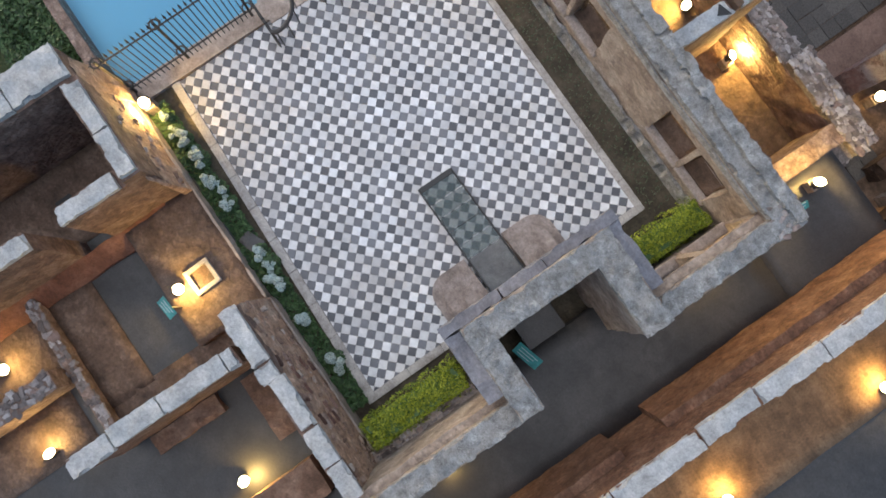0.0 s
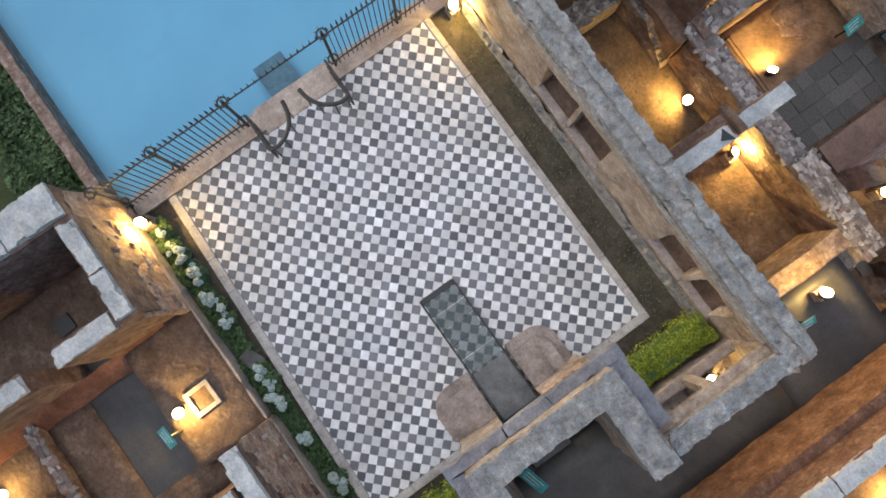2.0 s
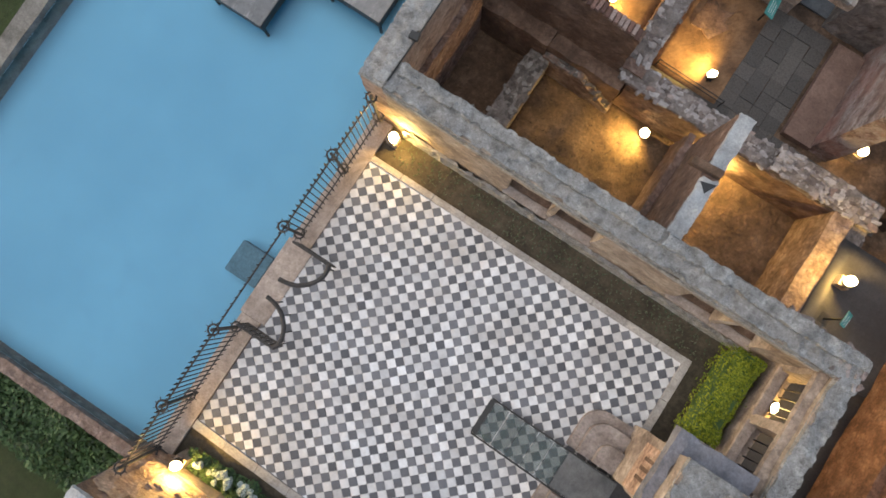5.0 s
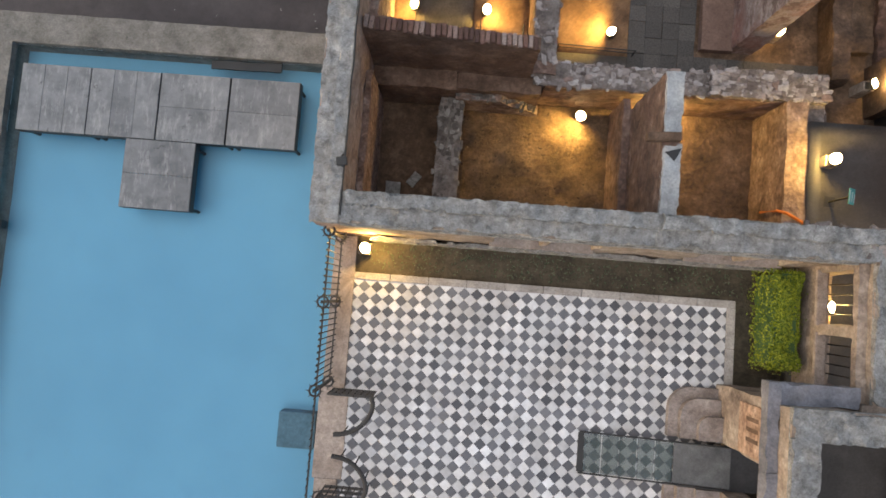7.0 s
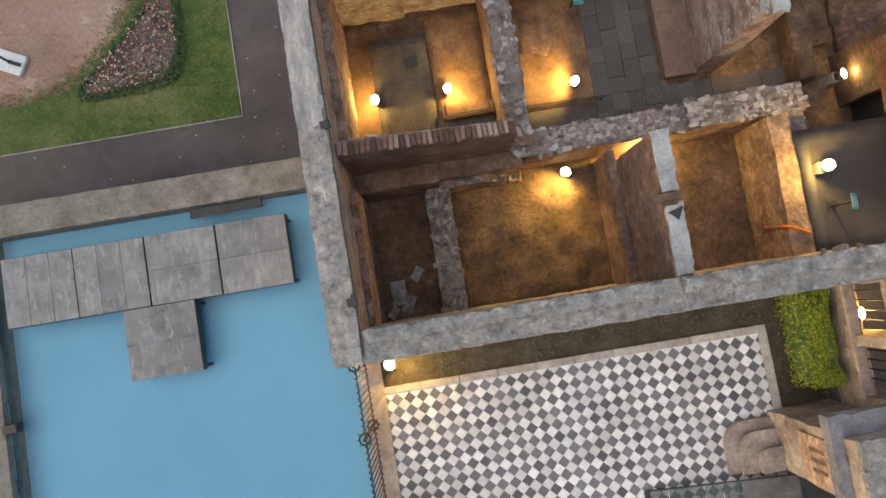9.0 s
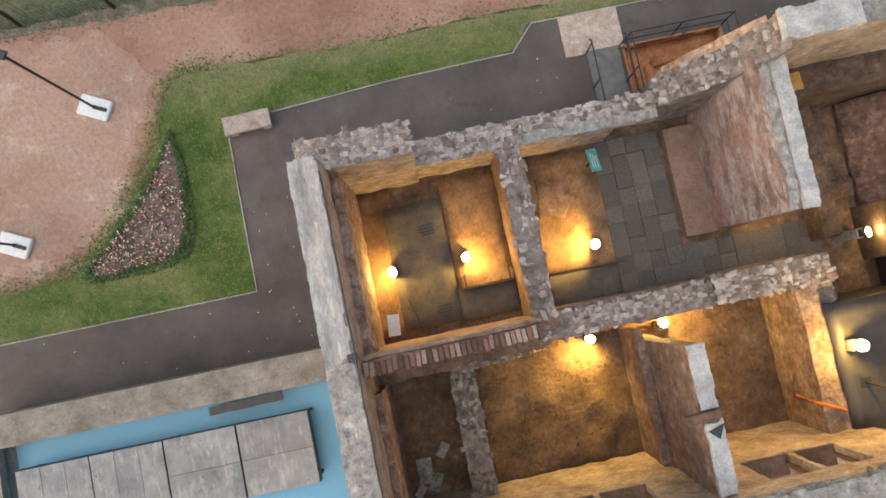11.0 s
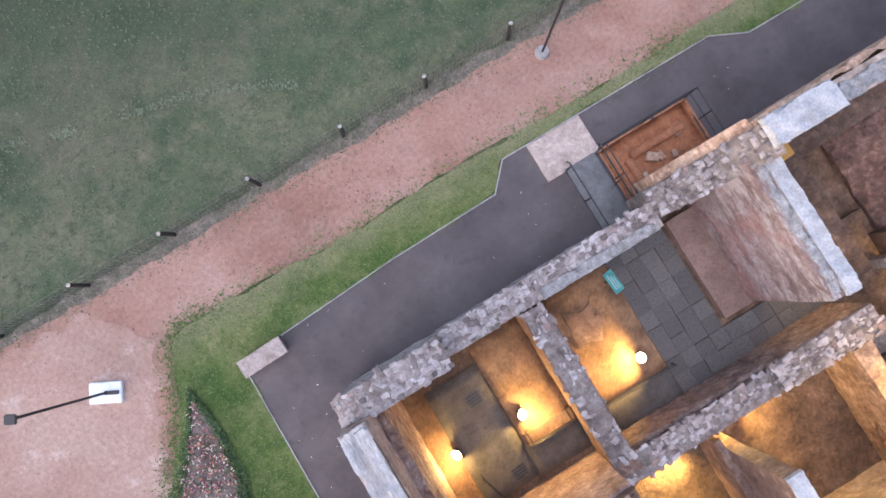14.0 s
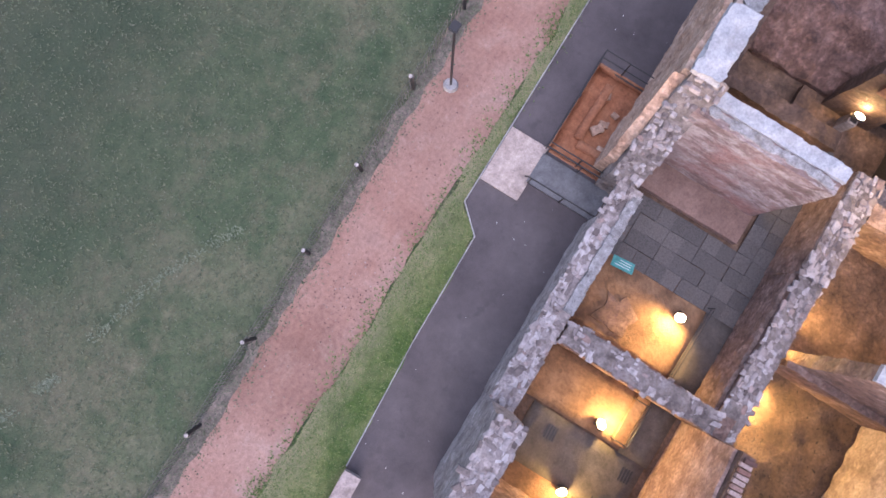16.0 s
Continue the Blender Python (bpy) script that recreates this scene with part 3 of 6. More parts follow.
fence_base = setting("fence_plinth", bm, MAT_BEIGE, "beige stone plinth under the iron railing", "plinth")

# ---- pool ----
bm = B()
box(bm, -8.5, -0.5, -8.32, 4.9, G - 0.2, -0.6)
pool_floor = setting("pool_floor", bm, MAT_POOL, "sky-blue painted pool floor under still water", "pool")
bm = B()
rough_box(bm, -8.5, -0.505, -8.32, 4.9, -0.16, -0.15, 4, 0.0)
water = setting("water", bm, MAT_WATER, "still clear pool water, bluish", "water")
bm = B()
rough_box(bm, -8.95, -0.6, 4.9, 5.62, G - 0.1, 0.05, 0.3, 0.014)
rough_box(bm, -8.95, -8.5, -8.32, 4.9, G - 0.1, 0.05, 0.3, 0.014)
rim_south = setting("pool_rim_south", rough_box(B(), -8.95, -0.61, -8.62, -8.32, G - 0.1, 0.05, 0.14, 0.014, chip=0.02), MAT_SLOPE, "narrow brown stained rim of the raised pool", "wall")
pool_rim = setting("pool_rim", bm, MAT_RIM, "weathered masonry rim round the raised pool", "wall")

# ---- floors inside the ruin ----
FN, FE, FS = -1.4, 0.4, 0.1
bm = B()
rough_box(bm, -0.1, 17, 1.2, 9.7, G - 0.2, FN, 0.3, 0.015, 0.03)
floor_north = setting("floor_north", bm, MAT_SOIL, "sunken brown earth floor of the roofless rooms", "floor", True)
bm = B()
rough_box(bm, 9.74, 12.3, -14, 1.5, G, FE, 0.5, 0.01)
rough_box(bm, 9.95, 12.3, 1.5, 4.3, G, FE, 0.3, 0.012)
rough_box(bm, 12.5, 22, -14, 5.0, G, FE - 0.02, 0.5, 0.012)
floor_east = setting("floor_east", bm, MAT_DARK_FLOOR, "dark smooth floor of the roofless corridor", "floor", True)
bm = B()
rough_box(bm, -0.6, 9.76, -20, -8.0, G, FS, 0.5, 0.012)
floor_south = setting("floor_south", bm, MAT_DARK_FLOOR, "dark worn floor of the south rooms", "floor", True)
bm = B()
rough_box(bm, 4.25, 6.4, 6.15, 9.12, FN, FN + 0.05, 0.22, 0.02, 0.04)
rough_box(bm, 2.25, 3.65, 5.5, 9.1, FN, FN + 0.04, 0.25, 0.02, 0.04)
rough_box(bm, 0.0, 1.0, 5.5, 9.1, FN, FN + 0.04, 0.25, 0.02, 0.04)
rough_box(bm, 12.6, 15.2, -12, 4.9, FE - 0.05, FE + 0.03, 0.35, 0.02, 0.04)
soil_beds = setting("soil_floor", bm, MAT_ORANGE_SOIL, "ochre earth floors between the walls", "floor", True)
bm = B()
rough_box(bm, 0.75, 2.2, 5.55, 8.62, FN - 0.05, FN + 0.07, 0.3, 0.008)
rough_box(bm, 2.2, 3.7, 5.5, 6.3, FN - 0.05, FN + 0.065, 0.3, 0.008)
bm2 = B()
rough_box(bm2, 4.22, 6.3, 5.3, 6.14, FN - 0.05, FN + 0.06, 0.3, 0.008)
dark_strip = setting("dark_floor_strip", bm2, MAT_GREY_SLAB, "dark damp stone floor beside the ochre earth", "floor", True)
bm2 = B()
rough_box(bm2, 0.15, 2.0, -15, -8.6, FS - 0.05, FS + 0.04, 0.3, 0.012, 0.03)
rough_box(bm2, 2.75, 5.5, -12.3, -11.2, FS - 0.05, FS + 0.05, 0.3, 0.012, 0.03)
rough_box(bm2, 2.4, 5.5, -9.85, -8.06, FS - 0.05, 0.5, 0.16, 0.02, 0.04)
rough_box(bm2, 2.5, 4.15, -16, -12.6, FS - 0.05, FS + 0.03, 0.3, 0.02, 0.04)
rough_box(bm2, 4.6, 5.9, -16, -12.9, FS - 0.05, FS + 0.03, 0.3, 0.02, 0.04)
rough_box(bm2, 5.4, 6.1, -12.3, -8.6, FS - 0.05, FS + 0.04, 0.22, 0.02, 0.04)
south_soil = setting("south_soil", bm2, MAT_SOUTH_SOIL, "brown earth floor patches of the south rooms", "floor", True)
bm3 = B()
rough_box(bm3, 2.1, 5.95, 1.5, 4.75, FN - 0.05, FN + 0.05, 0.16, 0.03, 0.08)
room_soil = setting("room_soil", bm3, MAT_SPECKLE, "speckled brown earth with crumbs of mortar", "floor", True)
stone_floor = setting("stone_floor", bm, MAT_GREY_SLAB, "grey worn stone floor slab of the corner room", "floor", True)

bm = slab(B(), ragged([(4.55, 7.6), (4.9, 7.75), (5.2, 7.55), (5.45, 7.95), (5.2, 8.15), (5.3, 8.5), (4.95, 8.35), (4.6, 8.55), (4.7, 8.1)], 0.05, 0.16, 7), FN + 0.03, FN + 0.105)
earth_patch = setting("dark_earth_patch", bm, MAT_DARK_EARTH, "dark damp patch of crumbled earth", "floor")

# ---- walls ----


def wall(name, boxes, material, label, caps=(), cap_material=None, step=0.18, amp=0.035, blocks=0.0, chip=0.07):
    """Masonry with weathered caps; blocks: the usual length of the pieces that a cap has cracked into."""
    bm = B()
    for x0, x1, y0, y1, z0, z1 in boxes:
        rough_box(bm, x0, x1, y0, y1, z0, z1, step, amp)
    ob = setting(name, bm, material, label, "wall")
    for x0, x1, y0, y1, z in caps:
        wide = x1 - x0 > y1 - y0
        a, b = (x0 - 0.02, x1 + 0.02) if wide else (y0 - 0.02, y1 + 0.02)
        cuts = [a]
        while blocks and b - cuts[-1] > blocks * 1.5:
            cuts.append(cuts[-1] + blocks * random.uniform(0.55, 1.4))
        cuts.append(b)
        for p, q in zip(cuts, cuts[1:]):
            gap, side, lift = (0.012, random.uniform(-0.025, 0.025), random.uniform(-0.015, 0.02)) if blocks else (0.0, 0.0, 0.0)
            bm = B()
            if wide:
                rough_box(bm, p + gap, q - gap, y0 - 0.02 + side, y1 + 0.02 + side, z - 0.06, z + 0.05 + lift, 0.055, 0.011, 0.035, size=5.2, chip=chip)
            else:
                rough_box(bm, x0 - 0.02 + side, x1 + 0.02 + side, p + gap, q - gap, z - 0.06, z + 0.05 + lift, 0.055, 0.011, 0.035, size=5.2, chip=chip)
            part("cap_stone" if blocks else "cap", bm, cap_material or MAT_CAP, ob, "weathered lime cap")
    return ob


wall_west = wall("wall_west", [(-0.55, 0.0, 0.98, 9.2, G, 2.8)], MAT_PINK, "tall earth wall with a pale lime cap", [(-0.55, -0.02, 0.96, 5.4, 2.82)], MAT_CAP_LIGHT, chip=0.05)
bm = B()
rough_box(bm, -0.57, 0.0, 5.38, 9.22, 2.74, 2.85, 0.055, 0.01, 0.03, size=5.2, chip=0.045)
part("cap", bm, MAT_PALE_CAP, wall_west, "pale smooth streaked lime cap")
bm = B()
rough_box(bm, 0.0, 0.2, 5.35, 9.12, FN, 1.5, 0.1, 0.035, 0.08, size=4)
rough_box(bm, 0.0, 0.14, 1.56, 4.5, FN, 1.1, 0.1, 0.035, 0.08, size=4)
part("ledge", bm, MAT_BATTER, wall_west, "crumbled orange-brown ledge on the inner face")
for y0, y1, coat in ((1.0, 5.35, MAT_CAP_LIGHT), (5.42, 9.15, MAT_PALE_CAP)):
    bm = B()
    rough_box(bm, -0.26, 0.01, y0, y1, 2.83, 2.92, 0.06, 0.01, 0.03, size=5.2, chip=0.05)
    part("coping", bm, coat, wall_west, "pale broken coping along the cap")
wins = ((2.98, 4.0), (4.12, 5.13), (7.15, 8.13), (8.25, 9.15))
boxes, x = [(0.0, 10.35, 0.98, 1.55, G, 0.85), (0.0, 10.35, 0.98, 1.55, 2.2, 2.82)], 0.0
for a, b in wins:
    boxes.append((x, a, 0.98, 1.55, 0.85, 2.2))
    x = b
boxes.append((x, 10.35, 0.98, 1.55, 0.85, 2.2))
wall_mid = wall("wall_terrace_north", boxes, MAT_PLASTER, "tall plastered wall with paired window openings", [(0.0, 5.9, 0.98, 1.55, 2.84), (5.9, 10.35, 0.98, 1.55, 2.86)])
for a, b in wins:
    bm = B()
    box(bm, a - 0.05, b + 0.05, 0.9, 1.1, 0.81, 0.88, 0.012)
    part("window_sill", bm, MAT_BEIGE, wall_mid, "worn beige stone sill")
    bm = B()
    box(bm, a + 0.01, b - 0.01, 1.12, 1.54, 0.855, 0.895, 0.006)
    part("window_board", bm, MAT_TIMBER, wall_mid, "dark timber window board")
    for k in (0, 1):
        bm = B()
        box(bm, a + 0.01 if k == 0 else b - 0.07, a + 0.07 if k == 0 else b - 0.01, 1.3, 1.38, 0.9, 2.18, 0.006)
        part("window_frame", bm, MAT_TIMBER, wall_mid, "dark timber window post")
for x0, x1, z in ((0.1, 5.9, 2.86), (5.95, 10.3, 2.88)):
    bm = B()
    rough_box(bm, x0, x1, 1.27, 1.58, z, z + 0.13, 0.06, 0.012, 0.03, size=5.2, chip=0.09)
    part("coping", bm, MAT_CAP, wall_mid, "broken raised coping along the cap")
bm = B()
rough_box(bm, 0.0, 9.7, 0.93, 0.98, 2.55, 2.72, 0.08, 0.012, chip=0.02)
part("drip_edge", bm, MAT_CAP_LIGHT, wall_mid, "whitish peeled edge below the cap")
bm = B()
rough_box(bm, 0.3, 9.7, 0.87, 0.972, -0.06, 0.43, 0.08, 0.014, 0.03, size=5, chip=0.05)
part("foot_ledge", bm, MAT_CAP_LIGHT, wall_mid, "whitish broken ledge along the foot")
ewins = ((-0.2, 0.85), (-1.45, -0.42))
boxes = [(9.75, 9.93, -1.6, 0.98, -0.06, 1.36), (9.93, 10.35, -1.6, 0.98, -0.06, 0.75), (9.75, 9.94, -1.6, 0.98, 2.5, 2.64), (9.94, 10.35, -1.6, 0.98, 2.5, 2.85), (9.75, 10.35, 0.85, 0.98, 0.75, 2.5), (9.75, 10.35, -0.42, -0.2, 0.75, 2.5), (9.75, 10.35, -1.6, -1.45, 0.75, 2.5),
         (8.3, 10.3, -2.25, -1.72, -0.06, 3.27), (8.3, 8.78, -2.95, -2.25, -0.06, 3.27), (8.3, 8.78, -4.95, -3.95, -0.06, 3.27), (8.3, 8.78, -3.95, -2.95, 2.6, 3.27), (9.75, 10.35, -1.72, -1.6, -0.06, 2.85),
         (8.78, 10.25, -4.95, -4.5, -0.06, 3.24), (9.75, 9.92, -8.65, -4.95, -0.06, 2.5), (9.92, 10.35, -8.65, -4.95, -0.06, 2.8)]
wall_east = wall("wall_terrace_east", boxes, MAT_PLASTER, "grey capped wall with windows and a recessed porch", [(9.94, 10.35, -1.6, 0.98, 2.86), (8.3, 10.3, -2.25, -1.72, 3.28), (8.3, 8.78, -4.95, -2.25, 3.28), (8.78, 10.25, -4.95, -4.5, 3.26), (9.92, 10.35, -8.65, -4.95, 2.82)])
bm = B()
rough_box(bm, 8.06, 8.3, -5.3, -3.95, 2.6, 2.86, 0.1, 0.02, bottom=True, chip=0.03)
rough_box(bm, 8.06, 8.3, -2.95, -1.32, 2.6, 2.86, 0.1, 0.02, bottom=True, chip=0.03)
rough_box(bm, 8.06, 8.3, -3.95, -2.95, 2.62, 2.86, 0.1, 0.02, bottom=True, chip=0.03)
rough_box(bm, 8.3, 9.75, -1.72, -1.32, 2.6, 2.82, 0.1, 0.02, bottom=True, chip=0.03)
rough_box(bm, 8.3, 9.75, -5.3, -4.95, 2.6, 2.82, 0.1, 0.02, bottom=True, chip=0.03)
part("cornice", bm, MAT_GREY_PLASTER, wall_east, "dark grey stepped cornice")
for y0, y1 in ewins:
    bm = B()
    box(bm, 9.69, 9.9, y0 - 0.05, y1 + 0.05, 1.3, 1.39, 0.012)
    part("window_sill", bm, MAT_BEIGE, wall_east, "worn beige stone sill")
    for k in range(4):
        bm = B()
        tube(bm, [(10.3, y0 + (y1 - y0) * (k + 1) / 5, 0.74), (10.3, y0 + (y1 - y0) * (k + 1) / 5, 2.5)], 0.016, 6)
        part("window_bar", bm, MAT_DARK_IRON, wall_east, "dark upright iron bar")
bm = B()
rough_box(bm, 9.5, 9.75, -8.2, -5.4, -0.06, 0.7, 0.15, 0.02)
part("ledge", bm, MAT_BEIGE, wall_east, "low beige masonry ledge")
wall_far = wall("wall_corridor_east", [(12.25, 12.6, -14, 6, FE, 2.85), (12.05, 12.25, -2.7, 6, FE, 2.0), (12.05, 12.25, -14, -3.7, FE, 2.0)], MAT_BRICK_WALL, "brick-red corridor wall with a pale lime cap", [(12.25, 12.6, -14, 6, 2.88)], MAT_WHITE_CAP, blocks=1.6)
wall_south = wall("wall_south", [(-0.6, 0.15, -16, -8.3, G, 2.7), (0.15, 2.4, -8.6, -8.2, G, 2.72), (2.0, 2.4, -10.05, -8.6, G, 2.5), (2.0, 2.4, -16, -10.8, G, 2.45), (5.5, 9.75, -8.48, -8.2, G, 2.6), (6.12, 6.48, -12.35, -8.65, G, 2.55)], MAT_STAINED, "earth walls of the south rooms with pale lime caps",
                  [(-0.6, 0.1, -16, -8.3, 2.76), (0.25, 2.35, -8.55, -8.25, 2.78), (2.05, 2.38, -10.05, -8.75, 2.54), (2.05, 2.38, -16, -10.8, 2.5), (5.5, 7.1, -8.54, -8.2, 2.65), (7.1, 9.75, -8.46, -8.14, 2.64), (6.12, 6.48, -12.35, -8.7, 2.58)], MAT_WHITE_CAP, blocks=1.0, chip=0.06)
BED = 0.56  # top of the low wall behind the leafy bed
SLOPE_S = lambda x, y: 2.4 - (y + (8.27 if x < 5 else 8.21)) / (0.19 if x < 5 else 0.21) * (2.4 - BED)
bm = B()
rough_box(bm, 0.15, 2.5, -8.27, -8.08, -0.06, 2.4, 0.09, 0.03, 0.05, size=4, ztop=SLOPE_S)
rough_box(bm, 5.45, 9.75, -8.21, -8.0, -0.06, 2.2, 0.09, 0.03, 0.05, size=4, ztop=lambda x, y: SLOPE_S(x, y) - 0.15)
rough_box(bm, -0.55, 0.2, -8.3, -8.0, -0.06, 2.3, 0.09, 0.03, 0.05, size=4, ztop=lambda x, y: 2.35 - (y + 8.3) * 5.6)
part("batter", bm, MAT_PEACH, wall_south, "crumbled brown brick foot")
bm = B()
rough_box(bm, 0.2, 5.45, -8.08, -8.02, -0.06, BED + 0.02, 0.12, 0.012, chip=0.02)
rough_box(bm, 5.45, 9.7, -8.0, -7.95, -0.06, BED + 0.02, 0.12, 0.012, chip=0.02)
part("bed_edge", bm, MAT_BEIGE, wall_south, "thin pale edge of the planting bed")
bm = B()
rough_box(bm, 2.4, 2.8, -15, -8.75, FS, 0.5, 0.15, 0.03, ztop=lambda x, y: 0.55 - (x - 2.4) * 0.9)
part("red_foot", bm, MAT_RED_EARTH, wall_south, "red earth foot along the wall")
END_TOP = lambda x, y: 0.2 + 1.5 * min(1, max(0, (x - 7.45) / 1.5)) ** 0.8 + max(0, x - 8.6) * 2.2
wall_north = wall("wall_north", [(-0.55, 1.8, 9.12, 9.78, G, 1.95), (1.8, 4.0, 9.2, 9.8, G, 0.1), (4.0, 6.5, 9.2, 9.82, G, 0.12), (6.5, 7.45, 9.2, 9.82, -0.12, 0.14)], MAT_OUTER, "broken rubble outer wall along the footpath", [(4.3, 7.3, 9.2, 9.42, 0.15)], MAT_CAP)
bm = B()
rough_box(bm, 7.45, 9.16, 9.4, 10.1, G, 1.7, 0.11, 0.05, ztop=END_TOP)
part("broken_end", bm, MAT_MORTAR, wall_north, "stepped broken end of the rubble wall")
bm = B()
rough_box(bm, 9.1, 17, 9.62, 10.08, G, 2.82, 0.2, 0.035)
wall_ne = setting("wall_north_east", bm, MAT_PLASTER, "tall plastered wall along the footpath, cracked cap", "wall")
bm = B()
rough_box(bm, 9.05, 10.6, 9.56, 10.18, 2.82, 2.96, 0.06, 0.01, 0.03, size=4.4, chip=0.1)
part("cap", bm, MAT_SMOOTH_CAP, wall_ne, "pale cracked lime cap")
bm = B()
rough_box(bm, 10.6, 17, 9.6, 10.0, 2.78, 2.88, 0.06, 0.015, 0.04, size=4.4, chip=0.12)
part("cap", bm, MAT_CAP, wall_ne, "crumbling narrow lime cap")
bm = B()
rough_box(bm, 9.2, 17, 10.08, 10.26, G, 2.55, 0.09, 0.03, 0.06, size=4, chip=0.06)
rough_box(bm, 7.8, 9.2, 10.1, 10.34, G, 2.0, 0.09, 0.03, 0.06, size=4, ztop=lambda x, y: 0.1 + (x - 7.8) * 1.55)
part("facing", bm, MAT_PEACH, wall_ne, "ochre crumbling wall facing")
bm = B()
rough_box(bm, 9.35, 17, 8.95, 9.62, FN, 0.45, 0.16, 0.03, 0.05)
part("ledge", bm, MAT_DEEP, wall_ne, "brown earth ledge along the inner face")
wall_inner = wall("wall_rooms", [(3.65, 4.2, 5.0, 9.15, FN, 0.2), (4.0, 10.4, 4.75, 5.3, FN, 0.1), (9.95, 10.4, 4.3, 4.75, FN, 0.1)], MAT_STAINED, "low rubble walls between the roofless rooms")
bm = B()
rough_box(bm, 7.75, 10.35, 5.3, 5.44, FN, 0.22, 0.08, 0.025, 0.06, size=6)
rough_box(bm, 4.2, 7.75, 5.3, 5.4, FN, -0.1, 0.08, 0.025, 0.06, size=6)
part("facing", bm, MAT_SLOPE, wall_inner, "crumbled masonry face towards the paving")
bm = B()
rough_box(bm, 3.67, 4.18, 5.3, 9.15, 0.16, 0.24, 0.08, 0.02, 0.05, size=6)
rough_box(bm, 3.72, 7.75, 4.77, 5.3, 0.06, 0.15, 0.08, 0.02, 0.05, size=6)
rough_box(bm, 7.75, 10.38, 4.77, 5.42, 0.06, 0.3, 0.08, 0.02, 0.05, size=6)
rough_box(bm, 9.97, 10.38, 4.32, 4.77, 0.06, 0.15, 0.08, 0.02, 0.05, size=6)
part("bedding", bm, MAT_MORTAR, wall_inner, "grey bedding mortar of the wall top")
bm = B()
rough_box(bm, 1.58, 2.15, 1.55, 4.5, FN, -0.5, 0.1, 0.03, 0.06)
wall_low = setting("wall_passage", bm, MAT_MORTAR, "low grey rubble wall along the dark passage", "wall")
wall_retain = wall("wall_retaining", [(9.45, 9.95, 1.55, 4.75, FN, 0.3)], MAT_SLOPE, "orange-brown retaining wall under the corridor floor")
R1_TOP = lambda x, y: 2.15 - 0.14 * x
bm = B()
rough_box(bm, 0.0, 3.66, 4.98, 5.26, FN, 2.1, 0.14, 0.03, ztop=R1_TOP)
wall_r1 = setting("wall_brick_edge", bm, MAT_DARK_EARTH, "brown earth wall with a row of bricks on top", "wall")
bm = B()
rough_box(bm, 0.02, 3.64, 5.27, 5.34, FN, 1.9, 0.14, 0.025, ztop=lambda x, y: 1.95 - 0.14 * x)
part("facing", bm, MAT_PINK, wall_r1, "pinkish plastered inner face")
bm = B()
rough_box(bm, 0.0, 1.95, 4.55, 4.98, FN, 0.0, 0.14, 0.04)
rough_box(bm, 1.95, 3.95, 4.62, 4.98, FN, -0.1, 0.14, 0.04)
part("ledge", bm, MAT_DARK_EARTH, wall_r1, "brown earth ledge at the wall foot")
bm = B()
rough_box(bm, 1.95, 4.0, 4.45, 4.74, FN, -0.35, 0.09, 0.04, 0.1, ztop=lambda x, y: -0.4 - max(0, x - 3.0) * 0.8)
part("rubble_foot", bm, MAT_SLOPE, wall_r1, "grey rubble strip at the wall foot")
wall_fin = wall("wall_fin_rooms", [(5.98, 6.31, 1.55, 4.35, FN, 2.6)], MAT_STAINED, "tall narrow cross wall with a white cap", [(6.0, 6.31, 3.2, 4.35, 2.62), (6.0, 6.31, 1.6, 2.95, 2.62)], MAT_SMOOTH_CAP, chip=0.04)
bm = B()
rough_box(bm, 5.82, 5.98, 1.55, 4.6, FN, 0.1, 0.12, 0.03, 0.05)
part("brick_foot", bm, MAT_STAINED, wall_fin, "orange brick foot of the wall")
wall_red = wall("wall_fin_red", [(8.75, 9.35, 6.45, 9.6, FN, 2.15)], MAT_STREAK, "tall cross wall with peeling red plaster", [(9.06, 9.36, 6.43, 9.6, 2.18)], MAT_SMOOTH_CAP, chip=0.03)
bm = B()
rough_box(bm, 8.82, 9.03, 6.5, 9.55, 2.1, 2.2, 0.06, 0.015, 0.04, size=5.2, chip=0.08)
part("coping", bm, MAT_CAP_LIGHT, wall_red, "pale cracked plaster strip beside the cap")
bm = B()
rough_box(bm, 7.98, 8.78, 6.42, 9.15, FN, FN + 0.22, 0.2, 0.01)
part("plinth", bm, earthy("smooth_brown_plaster", (0.15, 0.095, 0.078), (0.2, 0.13, 0.106), (0.26, 0.175, 0.145), 1.2, 18, bump=0.5, mottle=0.4), wall_red, "reddish-brown plastered plinth at the foot")

